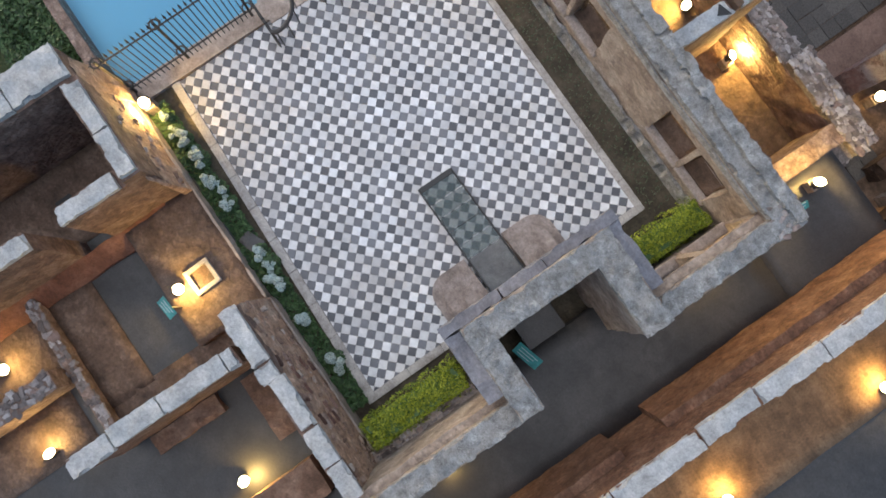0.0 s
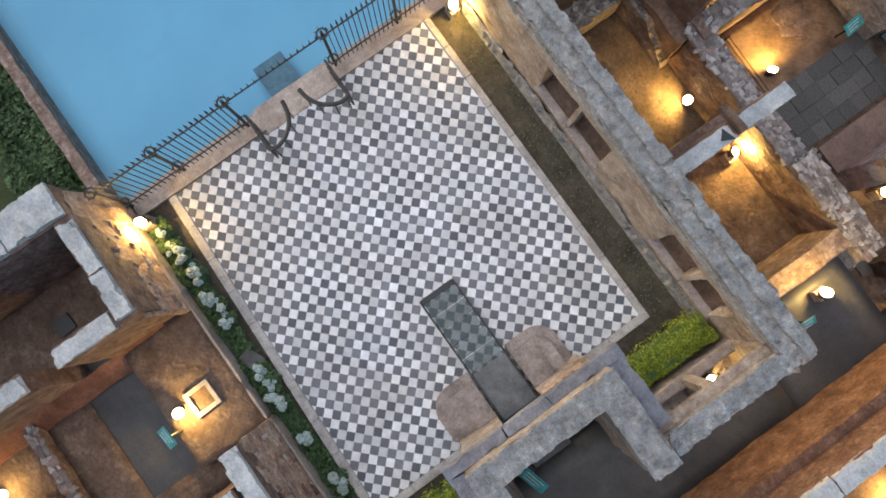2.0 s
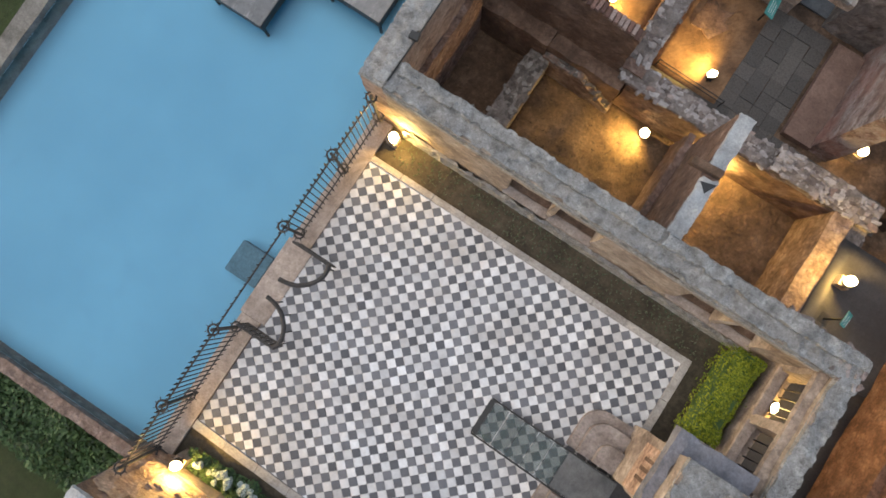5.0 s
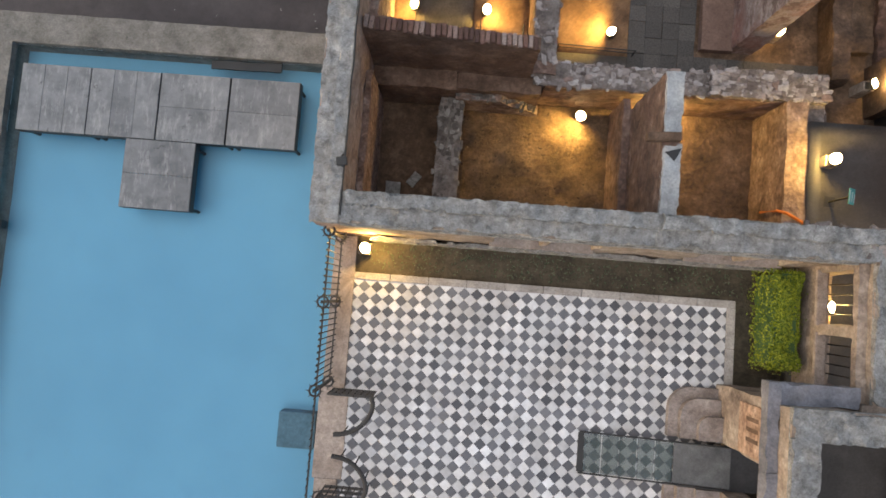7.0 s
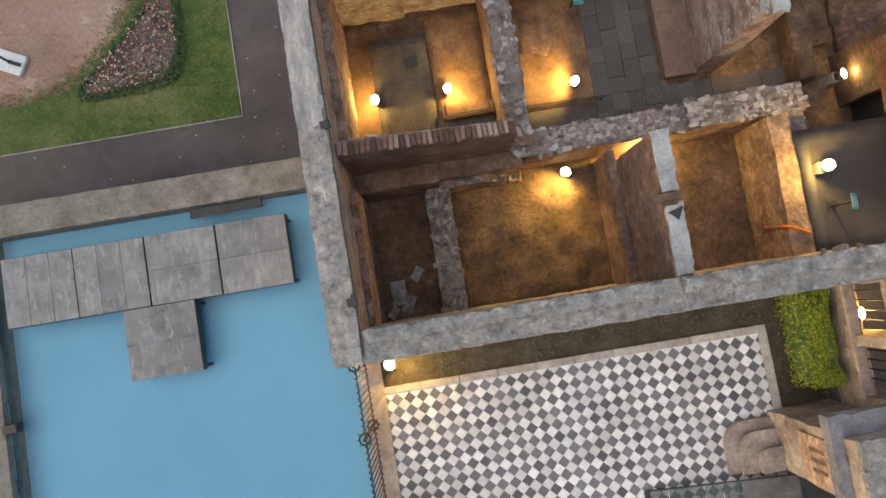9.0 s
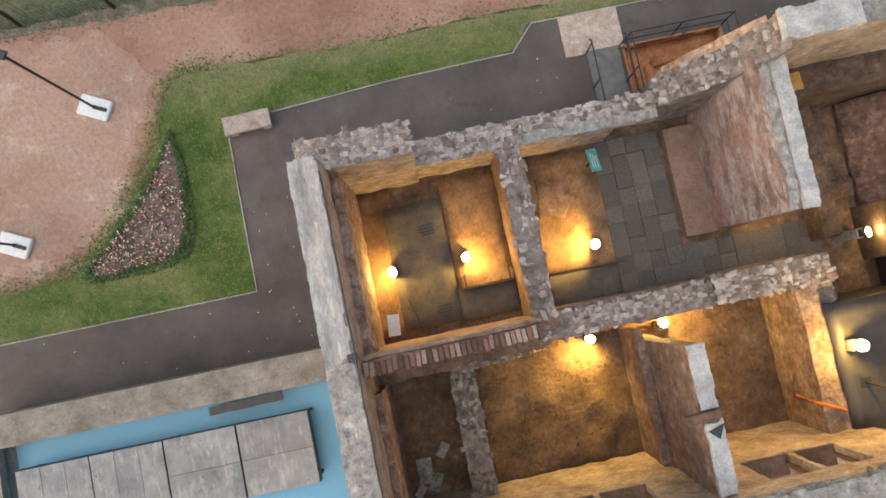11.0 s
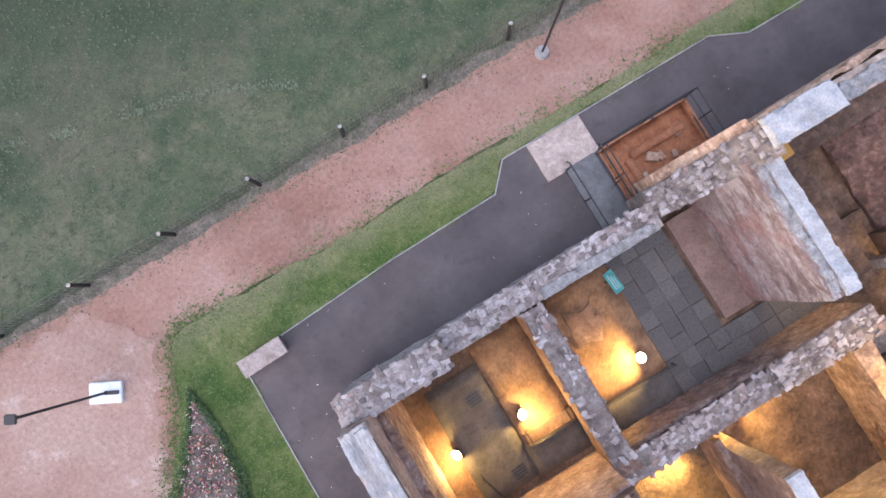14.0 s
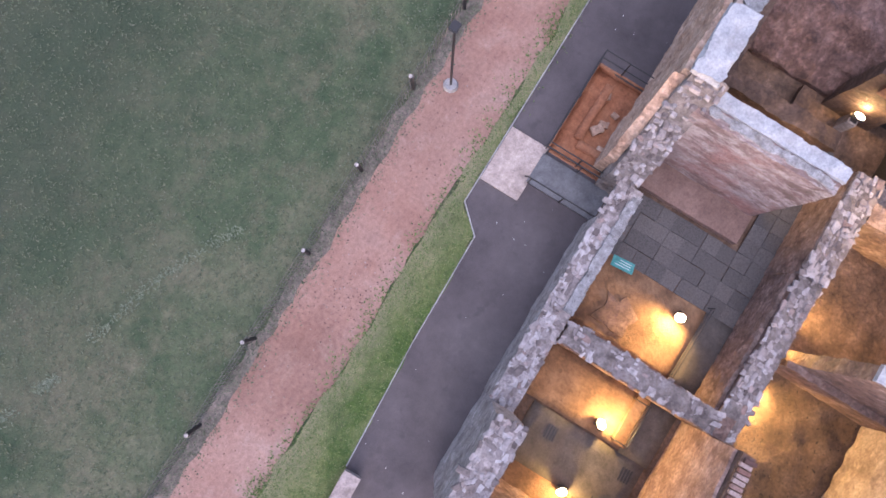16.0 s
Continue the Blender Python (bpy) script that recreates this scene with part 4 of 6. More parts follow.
# ---- floodlights ----


def floodlight():
    """A floodlight that leans over towards +x."""
    lamp = thing("floodlight", "small black floodlight, lit warm, standing on the ground", "lamp", group="floodlights")
    bm = B()
    box(bm, -0.09, 0.09, -0.09, 0.09, 0.0, 0.015, 0.004)
    part("base_plate", bm, MAT_BLACK, lamp)
    for y in (-0.135, 0.135):
        bm = B()
        box(bm, -0.02, 0.02, y - 0.006, y + 0.006, 0.0, 0.2, 0.003)
        part("yoke_arm", bm, MAT_BLACK, lamp)
    lean = Matrix.Translation((0, 0, 0.17)) @ Matrix.Rotation(radians(38), 4, "Y")
    bm = B()
    box(bm, -0.1, 0.1, -0.125, 0.125, -0.04, 0.05, 0.012)
    bmesh.ops.transform(bm, matrix=lean, verts=bm.verts)
    body = part("housing", bm, MAT_BLACK, lamp)
    # The dome is oversized: its extra width stands in for the lamp's glare
    bm = B()
    bmesh.ops.create_uvsphere(bm, u_segments=20, v_segments=10, radius=0.125, matrix=Matrix.Translation((0, 0, 0.045)) @ Matrix.Diagonal((1, 1, 0.4, 1)))
    bmesh.ops.transform(bm, matrix=lean, verts=bm.verts)
    part("lens", bm, MAT_BULB, body, "glowing glass lens")
    return lamp


LAMPS = [  # x, y, foot, aim, watts
    (0.75, 7.04, FN + 0.08, 200, 46), (2.53, 7.04, FN + 0.05, -25, 56), (5.74, 6.69, FN + 0.05, 165, 112), (5.1, 4.5, FN + 0.05, 235, 148),
    (6.8, 4.5, FN + 0.3, 60, 150), (10.3, 3.37, FE + 0.25, 170, 105), (0.19, 0.67, 0.25, 5, 62), (0.3, -7.84, 0.52, -14, 62),
    (4.2, -9.5, 0.5, 40, 72), (9.75, 6.9, FN + 0.4, 260, 12), (10.2, 0.16, 0.78, 0, 22), (5.56, -13.9, FS, 160, 30),
    (11.95, 5.65, FN + 0.6, 0, 14), (14.8, 2.0, FE, 200, 46), (14.75, -2.3, FE, 160, 42), (3.4, -13.8, FS, 80, 22), (8.45, -10.75, FS, 60, 48),
    (10.68, -6.88, FE, 0, 10),
]
first = floodlight()
for n, (x, y, z, aim, watts) in enumerate(LAMPS):
    at = pose(x, y, z, 0, 0, aim)
    if n:
        copy_thing(first, at)
    else:
        first.matrix_world = at
    beam = new("lamp_light", bpy.data.lights.new("lamp_light", "SPOT" if n in (2, 3) else "POINT"))
    beam.data.energy, beam.data.color, beam.data.shadow_soft_size = watts, LAMP, 0.05
    if n in (2, 3):
        beam.data.spot_size, beam.data.spot_blend, beam.data.energy = radians(178), 1.0, watts * 1.7
        beam.matrix_world = look(at @ Vector((0.12, 0, 0.4)), at @ Vector((1.12, 0, 0.1)))
    else:
        beam.location = at @ Vector((0.19, 0, 0.34))
for x, y, z, h in ((6.86, 4.45, FN, 0.3), (10.3, 3.37, FE, 0.25), (0.19, 0.67, -0.06, 0.31), (0.3, -7.84, -0.06, 0.58), (9.75, 6.9, FN, 0.4), (11.95, 5.65, FN, 0.6)):
    stand = thing("lamp_block", "rough masonry block carrying a floodlight", "block", (x, y, z))
    bm = B()
    rough_box(bm, -0.13, 0.13, -0.12, 0.12, 0, h, 0.1, 0.01)
    part("block", bm, MAT_PLASTER, stand)

# ---- pool stage ----


def stage(x, y, w, d, boards_along_x):
    deck = thing("stage_deck", "grey weathered plank stage module standing in the pool", "stage", (x, y, 0), group="stage modules")
    n, size = 2 if boards_along_x else 3, (d if boards_along_x else w)
    for i in range(n):
        a, b = -size / 2 + size * i / n + 0.003, -size / 2 + size * (i + 1) / n - 0.003
        bm = B()
        s = (w if boards_along_x else d) / 2 - 0.012
        box(bm, *((-s, s, a, b) if boards_along_x else (a, b, -s, s)), 0.155, 0.19 + random.uniform(-0.002, 0.002), 0.004)
        part("plank", bm, MAT_PLANK, deck)
    bm = B()
    for k in (-1, 1):
        box(bm, k * (w / 2 - 0.03) - 0.03, k * (w / 2 - 0.03) + 0.03, -d / 2, d / 2, -0.08, 0.154)
        box(bm, -w / 2 + 0.061, w / 2 - 0.061, k * (d / 2 - 0.03) - 0.03, k * (d / 2 - 0.03) + 0.03, -0.08, 0.154)
    part("frame", bm, MAT_BLACK, deck)
    for sx in (-1, 1):
        for sy in (-1, 1):
            bm = B()
            tube(bm, [(sx * (w / 2 - 0.08), sy * (d / 2 - 0.08), -0.6), (sx * (w / 2 - 0.08), sy * (d / 2 - 0.08), 0.03)], 0.04, 8)
            part("leg", bm, MAT_DARK_IRON, deck)


for k, x in enumerate((-7.28, -5.66, -4.04, -2.42)):
    stage(x, 3.58, 1.6, 1.58, k >= 2)
stage(-4.7, 1.99, 1.63, 1.58, True)
step = thing("pool_step", "blue-grey slab step under the water by the gate", "step", (-1.05, -3.55, -0.6))
bm = B()
box(bm, -0.44, 0.4, -0.4, 0.4, 0, 0.42, 0.015)
part("block", bm, earthy("blue_grey_slab", (0.07, 0.15, 0.2), (0.12, 0.23, 0.3), (0.16, 0.28, 0.35), 1.5, 14, mottle=0.3), step)
float_ = thing("floating_mat", "dark sodden mat floating by the pool rim", "mat", (-3.0, 4.76, -0.15), 1)
bm = B()
rough_box(bm, -0.82, 0.82, -0.1, 0.1, 0, 0.05, 0.08, 0.02)
part("mat", bm, MAT_BLACK, float_)
inlet = thing("pool_inlet", "dark iron water inlet on the pool rim", "inlet", (-8.35, 0.6, -0.15))
bm = B()
box(bm, -0.2, 0.14, -0.1, 0.1, 0.0, 0.24, 0.02)
part("box", bm, MAT_BLACK, inlet)

# ---- iron railing and gate ----
FX = -0.33


def ring(bm, cx, cy, cz, r, axis, tr=0.018):
    pts = []
    for k in range(13):
        a = 2 * math.pi * k / 12
        pts.append((cx + (r * math.cos(a) if axis != "x" else 0), cy + (r * math.cos(a) if axis == "x" else r * math.sin(a)), cz + (r * math.sin(a) if axis == "x" else 0)))
    tube(bm, pts, tr, 6)


def railing(y0, y1):
    fence = thing("iron_railing", "dark wrought-iron railing with spear-headed bars", "railing", (FX, y0, 0.05), group="iron railings")
    for z in (0.25, 1.72):
        bm = B()
        box(bm, -0.016, 0.016, 0.03, y1 - y0 - 0.03, z - 0.016, z + 0.016, 0.004)
        part("rail", bm, MAT_DARK_IRON, fence)
    n = round((y1 - y0) / 0.125)
    bar = None
    for i in range(1, n):
        y = (y1 - y0) * i / n
        if bar is None:
            bm = B()
            tube(bm, [(0, 0, 0.0), (0, 0, 1.84)], 0.013, 6)
            bmesh.ops.create_cone(bm, cap_ends=True, segments=6, radius1=0.03, radius2=0.0, depth=0.2, matrix=Matrix.Translation((0, 0, 1.94)))
            bar = mesh_of("bar", bm, MAT_DARK_IRON)
        ob = new("bar", bar)
        ob.parent, ob.location = fence, (0, y, 0)


def post(y):
    p = thing("iron_post", "wrought-iron railing post with ring ornaments", "post", (FX, y, 0.05), group="railing posts")
    bm = B()
    box(bm, -0.03, 0.03, -0.03, 0.03, 0, 1.95, 0.006)
    part("shaft", bm, MAT_DARK_IRON, p)
    for z in (0.42, 1.85):
        bm = B()
        ring(bm, 0, 0, z, 0.11, "z", 0.022)
        hoop = part("ring", bm, MAT_DARK_IRON, p)
        for k in range(8):
            a = math.pi * k / 4
            bm = B()
            bmesh.ops.create_cone(bm, cap_ends=True, segments=5, radius1=0.018, radius2=0.0, depth=0.1, matrix=Matrix.Translation((0.15 * math.cos(a), 0.15 * math.sin(a), z)) @ Matrix.Rotation(a, 4, "Z") @ Matrix.Rotation(math.pi / 2, 4, "Y"))
            part("spike", bm, MAT_DARK_IRON, hoop)


POSTS = (-7.98, -6.55, -4.77, -2.3, -0.55, 0.88)
for y in POSTS:
    post(y)
for a, b in ((0, 1), (1, 2), (3, 4), (4, 5)):
    railing(POSTS[a], POSTS[b])
over = thing("gate_overthrow", "spiked iron bar over the open gate", "gate bar", (FX, POSTS[2], 1.8))
bm = B()
tube(bm, [(0, 0, 0), (0, POSTS[3] - POSTS[2], 0)], 0.02, 6)
for k in range(1, 16):
    bmesh.ops.create_cone(bm, cap_ends=True, segments=5, radius1=0.022, radius2=0.0, depth=0.24, matrix=Matrix.Translation((0, k * (POSTS[3] - POSTS[2]) / 16, 0.11)))
part("spiked_bar", bm, MAT_DARK_IRON, over)
for side, y in ((1, POSTS[2] + 0.14), (-1, POSTS[3] - 0.2)):
    gate = thing("iron_gate", "dark iron gate leaf standing open with a curled head", "gate", (FX + 0.08, y, 0.06), group="gate leaves")
    for z in (0.1, 0.45, 0.8):
        bm = B()
        box(bm, 0, 0.95, -0.03, 0.03, z - 0.02, z + 0.02, 0.006)
        part("rail", bm, MAT_DARK_IRON, gate)
    for k in range(8):
        bm = B()
        tube(bm, [(0.95 * k / 7, 0, 0.0), (0.95 * k / 7, 0, 0.86)], 0.014, 6)
        part("bar", bm, MAT_DARK_IRON, gate)
    arc = [(0.93, 0.0, 0), (0.98, side * 0.2, 0), (0.9, side * 0.45, 0), (0.7, side * 0.68, 0), (0.45, side * 0.8, 0), (0.2, side * 0.84, 0)]
    arc = curve2([(p[0], p[1]) for p in arc], 4)
    for z in (0.8,):
        bm = B()
        tube(bm, [(*p, z) for p in arc], 0.05, 8)
        part("curl", bm, MAT_DARK_IRON, gate, "thick curved iron bar")
    for k in range(2, len(arc), 5):
        bm = B()
        tube(bm, [(*arc[k], 0.0), (*arc[k], 0.78)], 0.016, 6)
        part("bar", bm, MAT_DARK_IRON, gate)

# ---- porch steps and ramp ----


MAT_STEP = earthy("worn_pinkish_step", (0.19, 0.155, 0.14), (0.32, 0.27, 0.25), (0.43, 0.375, 0.35), 2.2, 18, bump=0.8)


def round_step(side):
    """Concentric rounded steps beside the ramp."""
    st = thing("porch_steps", "rounded beige stone steps beside the ramp", "steps", (8.3, -3.45 + side * 0.52, 0.0), group="porch steps")
    for k, (r, z) in enumerate(((1.1, 0.16), (0.88, 0.32), (0.52, 0.46))):
        pts = [(0.0, 0.0), (-r, 0.0)] + [(-r * 0.55 - r * 0.45 * math.cos(a), side * (r - r * 0.45 + r * 0.45 * math.sin(a))) for a in [radians(q) for q in range(0, 91, 15)]] + [(0.0, side * r)]
        if side < 0:
            pts = pts[::-1]
        part("step", slab(B(), pts, 0.0 if k == 0 else (0.16, 0.32)[k - 1], z), MAT_STEP, st)
    return st


round_step(1)
round_step(-1)

m = bpy.data.materials.new("tinted_acrylic")
m.use_nodes = True
nt = m.node_tree
pb = nt.nodes["Principled BSDF"]
pb.inputs["Base Color"].default_value = (0.045, 0.085, 0.09, 1)
pb.inputs["Roughness"].default_value, pb.inputs["Alpha"].default_value = 0.35, 0.34
MAT_TINT = m
MAT_STEEL = earthy("dull_steel", (0.06, 0.062, 0.066), (0.1, 0.103, 0.11), (0.15, 0.155, 0.16), 2, 30, rough=0.5, bump=0.2)
ramp = thing("access_ramp", "tinted panel access ramp with black edge rails", "ramp", (5.3, -3.46, 0.0))
slope = math.atan2(0.48, 3.1)
for k in range(5):
    bm = B()
    x0, x1 = 0.12 + k * 0.38, 0.12 + (k + 1) * 0.38 - 0.02
    slab(bm, [(x0, -0.42), (x1, -0.42), (x1, 0.42), (x0, 0.42)], 0.0, 0.012)
    bmesh.ops.transform(bm, matrix=Matrix.Translation((0, 0, 0.03)) @ Matrix.Rotation(-slope, 4, "Y"), verts=bm.verts)
    part("panel", bm, MAT_TINT, ramp, "dark see-through panel")
bm = B()
box(bm, -0.02, 0.11, -0.43, 0.43, 0.0, 0.035, 0.004)
part("toe_plate", bm, MAT_BLACK, ramp)
bm = B()
box(bm, 2.02, 3.2, -0.43, 0.43, 0.0, 0.015)
box(bm, 2.38, 2.44, -0.43, 0.43, 0.016, 0.022)
bmesh.ops.transform(bm, matrix=Matrix.Translation((0, 0, 0.03)) @ Matrix.Rotation(-slope, 4, "Y"), verts=bm.verts)
part("upper_plate", bm, MAT_STEEL, ramp)
bm = B()
box(bm, 3.1, 4.4, -0.48, 0.48, 0.4, 0.5, 0.004)
part("landing", bm, MAT_DARK_FLOOR, ramp)
for s in (-1, 1):
    bm = B()
    tube(bm, [(0.0, s * 0.45, 0.05), (3.1, s * 0.45, 0.56)], 0.02, 6)
    part("edge_rail", bm, MAT_BLACK, ramp)
# No lamp reaches this panel; its peach colour stands in for orange light
panel = thing("wall_panel", "plaster panel with dark slots beside the door, orange light put into its colour", "panel", (8.27, -2.4, 1.3))
bm = B()
box(bm, -0.02, 0.02, -0.5, 0.5, 0.0, 1.2, 0.006)
part("board", bm, MAT_PEACH, panel)
for k in range(3):
    bm = B()
    box(bm, -0.028, -0.021, -0.22 + k * 0.2, -0.14 + k * 0.2, 0.35, 0.85)
    part("slot", bm, MAT_TIMBER, panel)

# ---- information stands ----


def stand(x, y, z, rz, material=MAT_TEAL, label="teal information stand on a thin post", w=0.55, d=0.3):
    s = thing("information_stand", label, "sign", (x, y, z), rz, group="information stands")
    bm = B()
    tube(bm, [(0, 0, 0), (0, 0, 0.78)], 0.025, 8)
    part("post", bm, MAT_BLACK, s)
    bm = B()
    box(bm, -0.12, 0.12, -0.12, 0.12, 0, 0.012, 0.003)
    part("foot", bm, MAT_BLACK, s)
    bm = B()
    box(bm, -w / 2, w / 2, -d / 2, d / 2, -0.012, 0.012, 0.004)
    bmesh.ops.transform(bm, matrix=Matrix.Translation((0, 0, 0.82)) @ Matrix.Rotation(radians(25), 4, "X"), verts=bm.verts)
    board = part("panel", bm, material, s)
    for k in range(3):
        bm = B()
        box(bm, -w * 0.36, w * (0.36 - 0.1 * k), 0.06 - k * 0.07, 0.075 - k * 0.07, 0.0125, 0.0145)
        bmesh.ops.transform(bm, matrix=Matrix.Translation((0, 0, 0.82)) @ Matrix.Rotation(radians(25), 4, "X"), verts=bm.verts)
        part("text_bar", bm, MAT_WHITE_BOX, board)


stand(5.98, 8.65, FN, 95)
stand(4.55, -9.7, 0.48, 5, w=0.46, d=0.24)
stand(9.65, -4.1, FE, 15, w=0.62, d=0.28)
stand(0.55, 5.78, FN, 85, MAT_WHITE_BOX, "pale information stand on a thin post", 0.5, 0.3)
stand(10.42, 2.5, FE, 85, w=0.34, d=0.17)

# ---- things on the lawn ----
bench = thing("stone_bench", "pale stone block bench at the lawn corner", "bench", (-2.06, 11.4, G), 2)
bm = B()
rough_box(bm, -0.58, 0.58, -0.22, 0.22, 0.3, 0.42, 0.12, 0.006, bottom=True)
part("seat", bm, MAT_STEP, bench)
for x in (-0.42, 0.42):
    bm = B()
    box(bm, x - 0.1, x + 0.1, -0.18, 0.18, 0, 0.3, 0.01)
    part("leg", bm, MAT_STEP, bench)


def lamp_post(x, y, rz, box_base=True):
    p = thing("lamp_post", "thin dark lamp post on a pale base block" if box_base else "thin dark lamp post standing in the dirt walk", "lamp post", (x, y, G), rz, group="lamp posts")
    if box_base:
        bm = B()
        box(bm, -0.4, 0.4, -0.26, 0.26, 0, 0.13, 0.02)
        part("base_block", bm, MAT_WHITE_BOX, p, "whitewashed concrete base")
        bm = B()
        box(bm, -0.02, 0.34, -0.05, 0.05, 0.131, 0.16, 0.01)
        part("hinge_plate", bm, MAT_BLACK, p)
    else:
        bm = B()
        bmesh.ops.create_cone(bm, cap_ends=True, segments=20, radius1=0.2, radius2=0.16, depth=0.12, matrix=Matrix.Translation((0, 0, 0.05)))
        part("footing", bm, MAT_CONCRETE, p)
    bm = B()
    tube(bm, [(0, 0, 0.1), (0, 0, 1.6), (0, 0, 3.6)], 0.032, 8)
    part("pole", bm, MAT_BLACK, p)
    bm = B()
    box(bm, -0.12, 0.12, -0.1, 0.1, 3.6, 3.66, 0.02)
    part("head", bm, MAT_BLACK, p)


lamp_post(-5.8, 12.63, -27)
lamp_post(-8.3, 9.6, -27)
lamp_post(7.72, 14.4, 0, False)

# field fence
MAT_PALING = earthy("grey_split_paling", (0.09, 0.078, 0.07), (0.16, 0.14, 0.128), (0.25, 0.22, 0.205), 3, 30, bump=0.4)
fence_posts = [-12.2 + 2.42 * k for k in range(14)]
one = thing("fence_post", "short dark timber fence post with a pale top", "post", (fence_posts[0], 15.15, G), group="field fence posts")
bm = B()
tube(bm, [(0, 0, -0.1), (0.01, 0, 0.5), (0, 0, 0.9)], 0.055, 8)
part("stake", bm, MAT_BLACK, one)
bm = B()
tube(bm, [(0, 0, 0.901), (0, 0, 0.92)], 0.05, 8)
part("top", bm, MAT_KERB, one)
for x in fence_posts[1:]:
    copy_thing(one, pose(x, 15.15, G, random.uniform(-3, 3), random.uniform(-3, 3), random.uniform(0, 90)))
bm = B()
for z in (0.3, 0.62, 0.95):
    tube(bm, [(fence_posts[0] + i * 1.21, 15.15 + 0.015 * (i % 2), G + z - 0.02 * (i % 2)) for i in range(27)], 0.006, 4)
x = fence_posts[0]
while x < fence_posts[-1]:
    tube(bm, [(x, 15.15, G + 0.02), (x + random.uniform(-0.04, 0.04), 15.15 + random.uniform(-0.05, 0.05), G + random.uniform(0.72, 0.86))], 0.008, 4)
    x += 0.11
fence = tagged(new("paling_fence", mesh_of("paling_fence", bm, MAT_PALING)), "sagging wire and thin paling fence along the field", "fence", "", "stuff")

# ---- door slab, ramp and excavation by the footpath ----
door_slab = thing("door_slab", "pale pinkish concrete landing slab on the footpath", "slab", (6.87, 12.02, G + 0.012))
bm = B()
rough_box(bm, -0.76, 0.76, -0.53, 0.53, 0, 0.06, 0.15, 0.006)
part("slab", bm, MAT_BEIGE, door_slab)
bridge = thing("steel_ramp", "grey steel plate ramp with low hand rails", "ramp", (7.05, 10.6, G))
bm = B()
box(bm, -0.42, 0.42, -0.95, 0.95, 0.0, 0.09, 0.01)
part("plate", bm, MAT_STEEL, bridge)
for x in (-0.43, 0.43):
    for y in (-0.9, 0.0, 0.9):
        bm = B()
        tube(bm, [(x, y, 0.0), (x, y, 0.75)], 0.018, 6)
        part("rail_post", bm, MAT_BLACK, bridge)
    bm = B()
    tube(bm, [(x, -0.92, 0.75), (x, 0.98, 0.75), (x, 1.04, 0.6)], 0.02, 6)
    part("hand_rail", bm, MAT_BLACK, bridge)
bm = B()
rough_box(bm, PIT[0], PIT[1], PIT[2], PIT[3], G - 0.7, G - 0.28, 0.18, 0.03, 0.1)
rough_box(bm, PIT[0] - 0.05, PIT[0], PIT[2], PIT[3], G - 0.6, G + 0.02, 0.2, 0.01)
rough_box(bm, PIT[1], PIT[1] + 0.05, PIT[2], PIT[3], G - 0.6, G + 0.02, 0.2, 0.01)
rough_box(bm, PIT[0] - 0.05, PIT[1] + 0.05, PIT[3], PIT[3] + 0.05, G - 0.6, G + 0.02, 0.2, 0.01)
rough_box(bm, 8.3, 9.9, 10.9, 11.1, G - 0.3, G - 0.1, 0.12, 0.03)
rough_box(bm, 8.1, 8.3, 10.2, 10.95, G - 0.3, G - 0.13, 0.12, 0.03)
MAT_PIT = earthy("red_clay", (0.2, 0.075, 0.035), (0.36, 0.15, 0.075), (0.46, 0.22, 0.12), 1.6, 14, bump=0.9)
pit = setting("excavation_floor", bm, MAT_PIT, "red clay excavation pit with footings", "pit", True)
for x, y, s in ((8.75, 10.7, 0.16), (8.95, 10.62, 0.12), (9.6, 10.95, 0.13), (8.35, 10.35, 0.11), (9.3, 10.5, 0.09)):
    rub = thing("pit_stone", "orange-brown rough stone lying in the red clay pit", "stone", (x, y, G - 0.3), s * 900, group="pit stones")
    bm = B()
    rough_box(bm, -s, s, -s * 0.7, s * 0.7, 0, s * 1.2, 0.06, 0.035)
    part("stone", bm, MAT_PEACH, rub)
guard = thing("pit_rail", "dark thin steel rail round the excavation", "railing", (0, 0, G))
pts = [(7.6, 9.85), (7.6, 11.56), (10.2, 11.56), (10.2, 10.25)]
for z in (0.35, 0.8):
    bm = B()
    for a, b in zip(pts, pts[1:]):
        tube(bm, [(*a, z), (*b, z)], 0.018, 6)
    part("rail", bm, MAT_BLACK, guard)
for a, b in zip(pts, pts[1:]):
    for k in range(2):
        bm = B()
        x, y = a[0] + (b[0] - a[0]) * k / 2, a[1] + (b[1] - a[1]) * k / 2
        tube(bm, [(x, y, 0), (x, y, 0.82)], 0.018, 6)
        part("rail_post", bm, MAT_BLACK, guard)

# ---- south rooms ----
frame_ = thing("well_frame", "square pale timber frame round a pit in the floor", "frame", (4.25, -8.95, 0.49), 2)
for k in range(4):
    bm = B()
    box(bm, -0.31, 0.21, -0.31, -0.21, 0, 0.08, 0.008)
    bmesh.ops.rotate(bm, matrix=Matrix.Rotation(k * math.pi / 2, 3, "Z"), verts=bm.verts)
    part("board", bm, MAT_KERB, frame_)
# No pit is cut: this dark sheet stands in for its shade
bm = B()
box(bm, -0.2, 0.2, -0.2, 0.2, 0.0, 0.012)
part("hollow_sheet", bm, MAT_TIMBER, frame_, "flat dark sheet standing in for the shaded hollow of the pit")
# A black block stands in for the darkness of a square hole
hatch = thing("floor_hatch", "small black block standing in for a dark square hole in the floor", "hatch", (1.07, -10.68, FS + 0.04), 3)
bm = B()
box(bm, -0.2, 0.2, -0.2, 0.2, 0, 0.06, 0.01)
part("dark_block", bm, MAT_BLACK, hatch)
